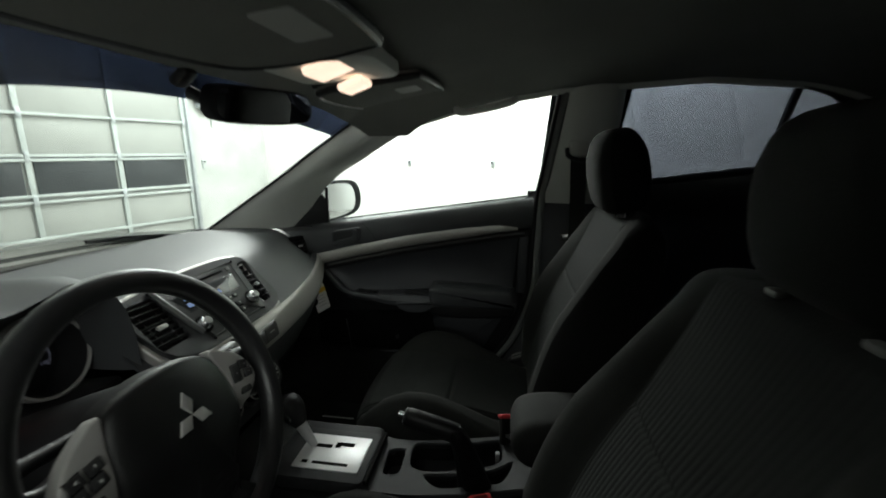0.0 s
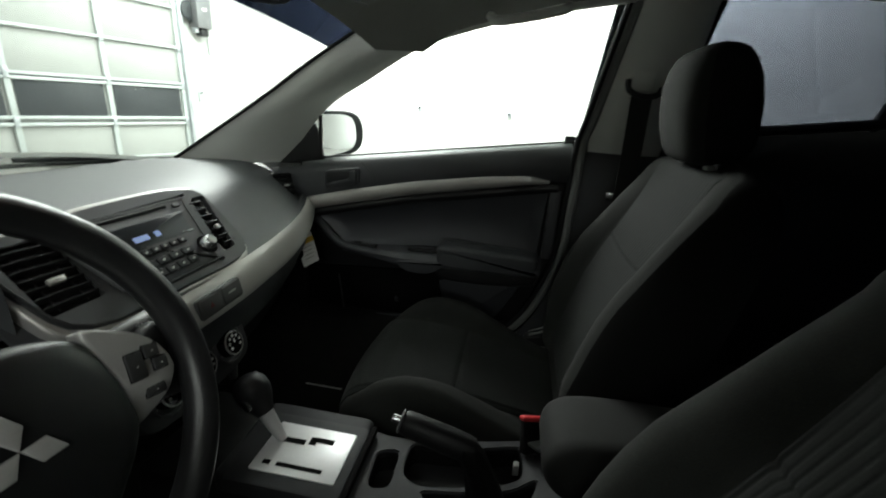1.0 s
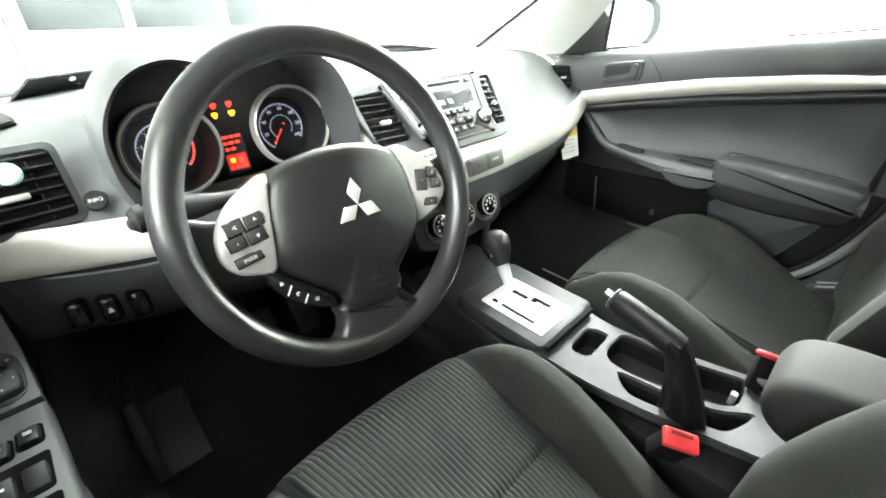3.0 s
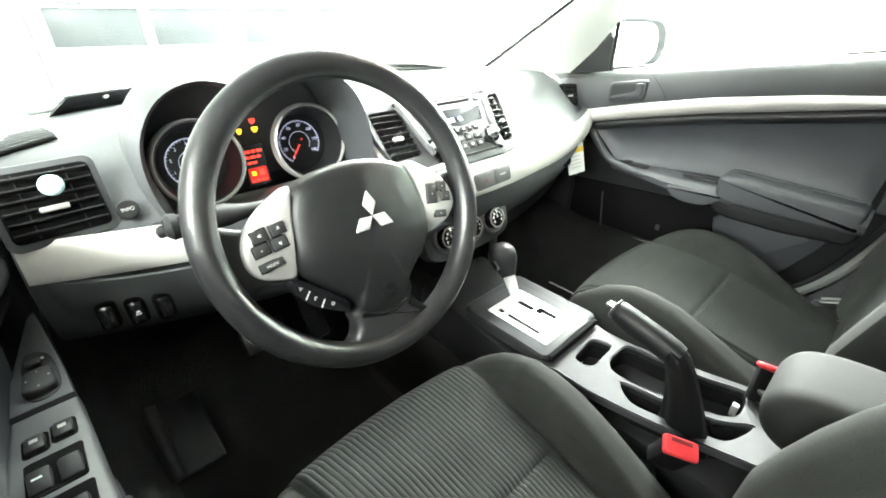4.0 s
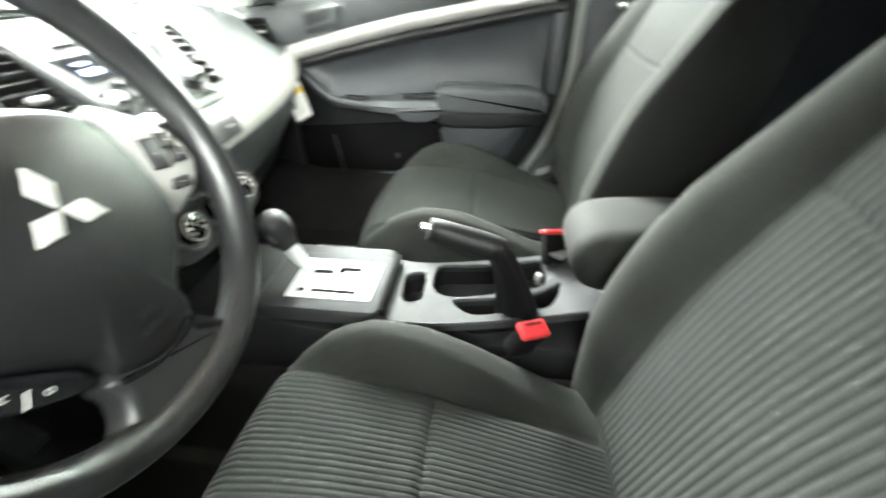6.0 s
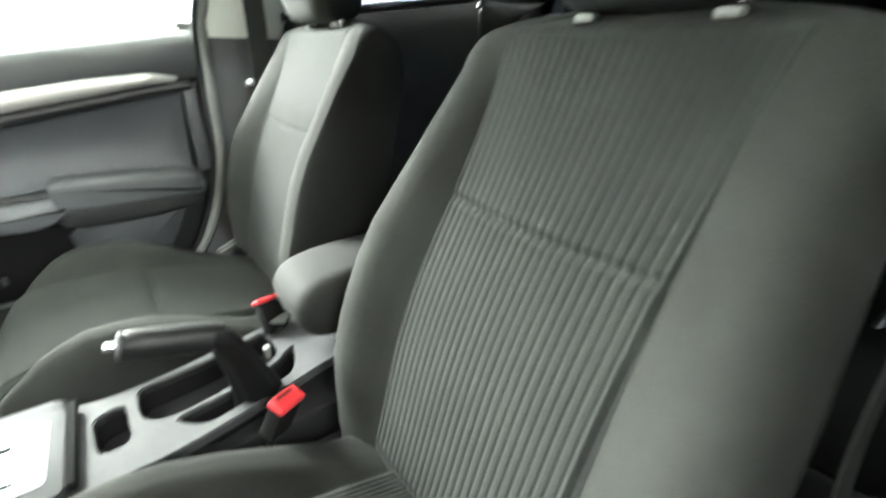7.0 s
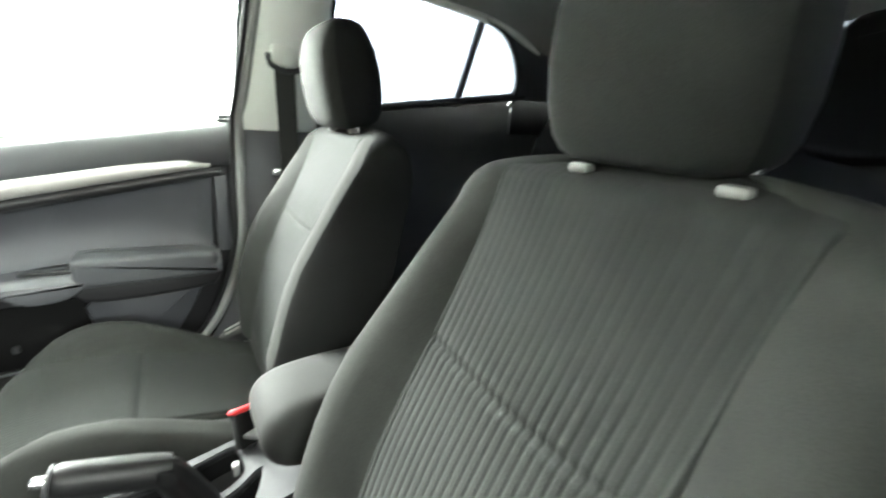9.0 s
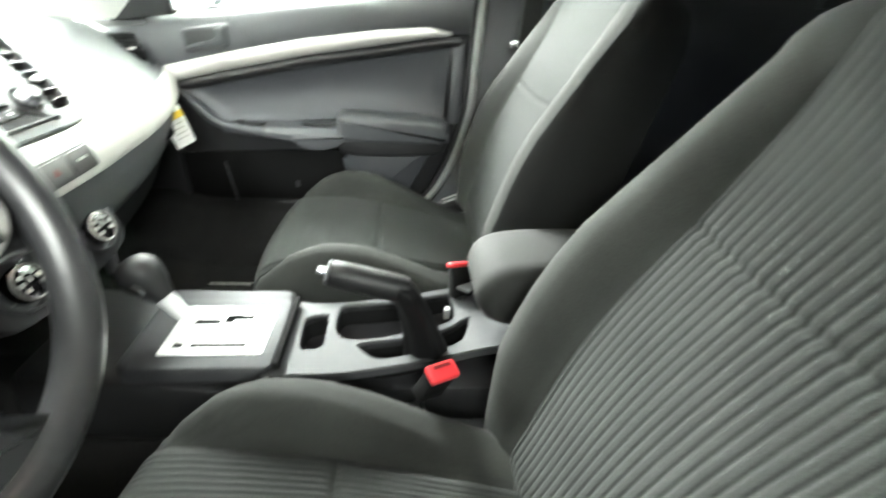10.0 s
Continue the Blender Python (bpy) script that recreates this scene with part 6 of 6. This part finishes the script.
def buckle(name, p, label, lean=0.0, yaw=0.0, cap=0.018, w=0.028, l=0.047):
    """A buckle on its stalk; the button's top centre at p."""
    b = thing(name, (p[0], p[1], p[2] - 0.12), label, "seat belt buckle", "seat belt buckles")
    m = Euler((radians(10), radians(lean), radians(yaw))).to_matrix()
    q = Vector(p)
    part("body", box(q + m @ Vector((0, 0, -cap - 0.026)), (w * 0.94, l * 0.94, 0.056), 0.006, 2, m), SLOT, b, "black buckle body")
    part("stalk", tube([q + m @ Vector((0, 0, -0.06)), q + m @ Vector((0, 0, -0.11)), (p[0], p[1], p[2] - 0.15)], 0.010, 8, 1.5), BLACK, b)
    part("button", box(q + m @ Vector((0, 0.0, -cap / 2)), (w, l, cap), 0.004, 3, m), RED, b, "red release button")
    part("tongue_slot", box(q + m @ Vector((0.24 * w, 0.0, 0.0004)), (0.2 * w, 0.62 * l, 0.001), 0.0003, 1, m), RED_DARK, b, "dark red tongue slot")


buckle("seat_belt_buckle", (-0.108, 0.080, 0.532), "red and black seat belt buckle beside the driver seat", -20, 26, 0.011, 0.026, 0.044)
buckle("seat_belt_buckle", (0.128, 0.035, 0.548), "red and black seat belt buckle beside the passenger seat", 30, 26, 0.009, 0.020, 0.046)


# ---- seat belts ----
def strap(pts, width, side, n=6, thick=0.0016):
    """A flat webbing band along points; side is the direction of its width."""
    path, sd = along(pts, n), Vector(side).normalized()
    rings = []
    for i, p in enumerate(path):
        d = (path[min(i + 1, len(path) - 1)] - path[max(i - 1, 0)]).normalized()
        w = (sd - d * sd.dot(d)).normalized()
        nn = d.cross(w)
        rings.append([p + w * (width / 2) + nn * thick, p - w * (width / 2) + nn * thick, p - w * (width / 2) - nn * thick, p + w * (width / 2) - nn * thick])
    return loft(rings)


BELT = mat("belt_webbing", (0.032, 0.033, 0.0315), 0.85, grain=0.15, grain_size=0.0012, bump=0.4, bump_size=0.001, spec=0.2)
for side, mir in (("right", lambda b: b), ("left", other_side)):
    sb = thing("seat_belt", (0.60 if side == "right" else -0.55, -0.15, 0.3), "grey seat belt hanging from the " + ("passenger" if side == "right" else "driver") + " side pillar", "seat belt", "front seat belts")
    part("slider", mir(box((0.612, -0.150, 1.135), (0.02, 0.055, 0.05), 0.010)), PILLAR, sb, "light grey height adjuster")
    part("loop", mir(tube(along([(0.598, -0.115, 1.135), (0.594, -0.120, 1.112), (0.594, -0.150, 1.100), (0.594, -0.182, 1.104), (0.598, -0.192, 1.12)], 4), 0.007, 8)), BLACK, sb, "black belt loop")
    if side == "right":
        part("webbing", strap([(0.594, -0.150, 1.10), (0.625, -0.160, 0.95), (0.652, -0.165, 0.80), (0.672, -0.150, 0.55), (0.69, -0.10, 0.33)], 0.046, (0, 1, 0)), BELT, sb, "grey webbing")
    else:
        part("webbing", strap([(-0.5244, -0.2937, 1.1668), (-0.5323, -0.2937, 1.0884), (-0.5463, -0.2937, 0.9708), (-0.5597, -0.2937, 0.8196), (-0.576, -0.2601, 0.6068), (-0.63, -0.18, 0.35)], 0.046, (0.12, 1, 0)), BELT, sb, "grey webbing")
    part("tongue", box((0.655, -0.148, 0.855), (0.012, 0.05, 0.022), 0.005) if side == "right" else box((-0.5648, -0.2041, 0.8364), (0.006, 0.010, 0.022), 0.002, 2, Euler((0, radians(-24), 0)).to_matrix()), CHROME if side == "right" else COLLAR, sb, "metal tongue")
part("tongue_plate", box((-0.5505, -0.2041, 0.798), (0.0045, 0.010, 0.036), 0.002, 2, Euler((0, radians(-10), 0)).to_matrix()), CHROME, sb, "bright metal tongue plate")

# ---- rear seat ----
rs = thing("rear_bench", (CX, -0.9, 0.3), "black cloth rear bench seat with headrests, darkened for shade", "rear seat")


def bench_back(u, v):
    x = -0.66 + 1.36 * u
    a = abs((x - CX) / 0.68)
    return Vector((x, -0.98 - 0.17 * v + 0.05 * a ** 3 - 0.03 * math.exp(-((a - 0.28) / 0.03) ** 2) - 0.03 * step(0.9, 1, v), 0.46 + 0.66 * v - 0.06 * a ** 6))


part("backrest", sheet(bench_back, 40, 14, -0.06), REAR_SHADED, rs, "rear backrest, black cloth darkened for shade")
part("cushion", box((CX, -0.80, 0.42), (1.34, 0.46, 0.16), 0.05, 4), REAR_SHADED, rs, "bench cushion, black cloth darkened for shade")
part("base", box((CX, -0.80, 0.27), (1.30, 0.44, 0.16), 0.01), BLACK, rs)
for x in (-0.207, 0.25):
    part("headrest", prism(smooth_poly([(0.094, -0.150), (0.096, 0.02), (0.090, 0.085), (0.070, 0.108), (0.0, 0.113), (-0.050, 0.106), (-0.074, 0.080), (-0.086, 0.03), (-0.094, -0.03), (-0.096, -0.150)] if x > 0 else [(0.096, -0.150), (0.094, -0.03), (0.086, 0.03), (0.074, 0.080), (0.050, 0.106), (0.0, 0.113), (-0.070, 0.108), (-0.090, 0.085), (-0.096, 0.02), (-0.094, -0.150)], 4), frame_of((x, -1.135, 1.145), (1, 0, 0), (0, -0.14, 0.99)), -0.09, 0.022, 4), REAR_SHADED, rs, "rear headrest, black cloth darkened for shade")
for x in (-0.415, 0.46):
    rb = thing("rear_seat_belt", (x, -1.05, 1.06), "rear seat belt down the backrest, webbing darkened for shade", "seat belt", "rear seat belts")
    part("webbing", strap([(x, -1.21, 1.132), (x + 0.005, -1.15, 1.145), (x + 0.012, -1.085, 1.120), (x + 0.006, -1.03, 0.86), (x, -0.96, 0.55)], 0.046, (1, 0, 0)), REAR_BELT_SHADED, rb)
    part("tongue", box((x + 0.014, -1.055, 1.045), (0.06, 0.012, 0.022), 0.005), BLACK, rb)

# ---- overhead ----
oc = thing("overhead_console", (CX - 0.02, 0.38, 1.25), "grey overhead console with two lit map lamps", "overhead console")


def over(x, y, dz):
    return Vector((x, y, roof_z(x, y) + dz))


part("body", prism([(CX + x, 0.365 + y) for x, y in rounded(0.20, 0.20, 0.03)], frame_of((0, 0, 1.305), (1, 0, 0), (0, 1, -0.06)), -0.024, 0.008), PILLAR, oc, "grey console body")
part("lens", box((-0.026, 0.350, 1.258), (0.078, 0.066, 0.014), 0.004, 2, Euler((radians(-20), 0, 0)).to_matrix()), DOME_GLOW, oc, "lit warm map lamp lens")
part("lens", box((0.080, 0.345, 1.246), (0.062, 0.050, 0.014), 0.004, 2, Euler((radians(-20), 0, 0)).to_matrix()), DOME_GLOW, oc, "lit warm map lamp lens")
part("switch", box((0.028, 0.35, 1.270), (0.018, 0.05, 0.010), 0.003), VINYL, oc)
for side, x0, x1 in (("driver", -0.52, -0.10), ("passenger", 0.175, 0.55)):
    sv = thing("sun_visor", ((x0 + x1) / 2, 0.38, 1.25), "grey " + side + " sun visor folded up against the roof", "sun visor", "sun visors")
    outline = smooth_poly([(x0, 0.47), (x0 + 0.01, 0.28), (x0 + 0.05, 0.245), (x1 - 0.06, 0.235), (x1 - 0.01, 0.27), (x1, 0.40), (x1 - 0.08, 0.47)], 4)
    vmx = frame_of((0, 0, 1.318), (1, 0, 0), (0, 1, -0.13)) if side == "driver" else frame_of((0, 0, 1.334), (1, 0, 0), (0, 1, -0.165))
    part("board", prism(outline, vmx, -0.018, 0.006, 3), HEADLINER, sv, "cloth covered visor board")
    rim = [vmx @ Vector((x, y, -0.013)) for x, y in outline]
    # Black tube round the board stands for the shadow gap at the roof.
    part("edge", tube(rim + rim[:1], 0.0075, 8, caps=False), BLACK, sv, "black rim drawn for the gap shadow round the visor")
    part("label_patch", prism([(-0.25 * (side == "driver") + 0.30 * (side == "passenger") + x, 0.30 + y) for x, y in rounded(0.11 if side == "driver" else 0.075, 0.05, 0.006)], vmx @ Matrix.Translation((0, 0, -0.018)), -0.0015, 0), GREY_LABEL, sv, "pale printed label")
    part("clip", box((x0 + 0.03 if side == "passenger" else x1 - 0.03, 0.47, 1.272), (0.025, 0.03, 0.03), 0.005), BLACK, sv)
rv = thing("rear_view_mirror", (0.06, 0.62, 1.2), "black interior rear view mirror on the windshield", "rear view mirror")
rm = frame_of((0.092, 0.533, 1.212), (0.93, -0.33, 0.02), (0.03, -0.16, 1))
rshape = smooth_poly([(-0.115, -0.026), (-0.118, 0.018), (-0.09, 0.032), (0.0, 0.034), (0.09, 0.032), (0.118, 0.016), (0.115, -0.022), (0.06, -0.034), (-0.06, -0.036)], 4)
part("housing", prism(rshape, rm @ Matrix.Translation((0, 0, -0.03)), 0.034, 0.008, 3), MIRROR_RIM, rv, "black mirror housing")
part("mirror_glass", prism([(x * 0.93, y * 0.86) for x, y in rshape], rm @ Matrix.Translation((0, 0, 0.0041)), 0.001, 0), MIRROR, rv, "mirror glass")
part("stem", tube(along([rm @ Vector((0, 0.0, -0.03)), (0.045, 0.60, 1.21), (0.04, 0.66, 1.235)], 4), 0.012, 10), BLACK, rv)
part("sensor_cover", box((0.035, 0.665, 1.262), (0.035, 0.045, 0.022), 0.008, 2, Euler((radians(-36), 0, 0)).to_matrix()), BLACK, rv)
gh = thing("grab_handle", (0.53, 0.12, 1.27), "grey roof grab handle above the passenger door", "grab handle")
part("bar", tube(along([(0.545, 0.21, 1.245), (0.528, 0.19, 1.232), (0.522, 0.13, 1.240), (0.528, 0.06, 1.256), (0.545, 0.04, 1.268)], 5), 0.010, 10), PILLAR, gh)

ba = thing("belt_anchor", (0.64, -0.02, 0.33), "bright metal seat belt anchor beside the passenger seat", "belt anchor")
part("bracket", box((0.640, -0.015, 0.385), (0.040, 0.085, 0.090), 0.008, 2, Euler((radians(-12), 0, 0)).to_matrix()), BLACK, ba, "black anchor bracket")
for x in (0.620, 0.642):
    part("strip", tube([(x, 0.022, 0.434), (x + 0.005, -0.018, 0.449), (x + 0.010, -0.055, 0.464)], 0.0045, 8, 0.5), COLLAR, ba, "bright metal strip")

# ---- floor things ----
fm = thing("floor_mat", (-0.36, 0.75, 0.21), "dark cloth driver floor mat", "floor mat", "floor mats")
part("cloth", sheet(lambda u, v: Vector((-0.56 + 0.42 * u, 0.42 + 0.5 * v, floor_z(-0.56 + 0.42 * u, 0.42 + 0.5 * v) + 0.008)), 10, 20, 0.006), MAT_RUBBER, fm)
fm2 = thing("floor_mat", (0.40, 0.75, 0.21), "dark cloth passenger floor mat", "floor mat", "floor mats")
part("cloth", sheet(lambda u, v: Vector((0.18 + 0.42 * u, 0.42 + 0.5 * v, floor_z(0.18 + 0.42 * u, 0.42 + 0.5 * v) + 0.008)), 10, 20, 0.006), MAT_RUBBER, fm2)
part("stitched_mark", box((0.522, 0.617, floor_z(0.522, 0.617) + 0.0125), (0.006, 0.115, 0.001), 0), GREY_LABEL, fm2, "pale stitched mark")
dp = thing("dead_pedal", (-0.56, 0.95, 0.25), "black footrest plate beside the pedals", "footrest")
part("plate", box((-0.565, 0.79, 0.285), (0.078, 0.16, 0.016), 0.006, 2, Euler((radians(24), 0, 0)).to_matrix()), POCKET, dp)
part("base", box((-0.565, 0.815, 0.255), (0.070, 0.13, 0.030), 0.006, 2, Euler((radians(24), 0, 0)).to_matrix()), BLACK, dp, "black base")
part("side_lip", tube([(-0.610, 0.715, 0.262), (-0.612, 0.79, 0.296), (-0.612, 0.86, 0.328)], [0.012, 0.015, 0.012], 10), POCKET, dp, "rounded black side lip")
for name, x, w, h in (("brake_pedal", -0.36, 0.10, 0.06), ("accelerator_pedal", -0.24, 0.05, 0.13)):
    pdl = thing(name, (x, 0.95, 0.3), "black rubber " + name.replace("_", " "), "pedal", "pedals")
    part("pad", box((x, 0.88, 0.36), (w, 0.02, h), 0.006, 2, Euler((radians(-35), 0, 0)).to_matrix()), RUBBER, pdl)
    part("arm", tube([(x, 0.885, 0.36), (x, 0.98, 0.50)], 0.008, 8), BLACK, pdl)

# ---- plate at the windshield's foot ----
# Stands in for the black edge area on the windshield glass.
vp = thing("black_plate", (-0.47, 1.08, 0.85), "black plate standing in for the windshield's black edge area, with two white dots", "plate")
quad = [(-0.578, 0.851), (-0.534, 0.900), (-0.379, 0.899), (-0.448, 0.843)]
org = shield(-0.48, 0.866) + Vector((0, -0.012, -0.008))
pm = frame_of(org, (1, 0.44, 0), (0, -1.38, 1))
inv = pm.inverted()
flat = [inv @ (shield(x, z) + Vector((0, -0.012, -0.008))) for x, z in quad]
part("plate", prism([(p.x, p.y) for p in flat], pm, 0.004, 0.001), GLOSS_BLACK, vp)
for x, z in ((-0.475, 0.893), (-0.517, 0.853)):
    q = inv @ (shield(x, z) + Vector((0, -0.012, -0.008)))
    part("stud", lathe([(0, 0.007), (0.005, 0.006), (0.0055, 0.002), (0, 0.002)], pm @ Matrix.Translation((q.x, q.y, 0.0)), 12), WHITE_PRINT, vp, "white dot")
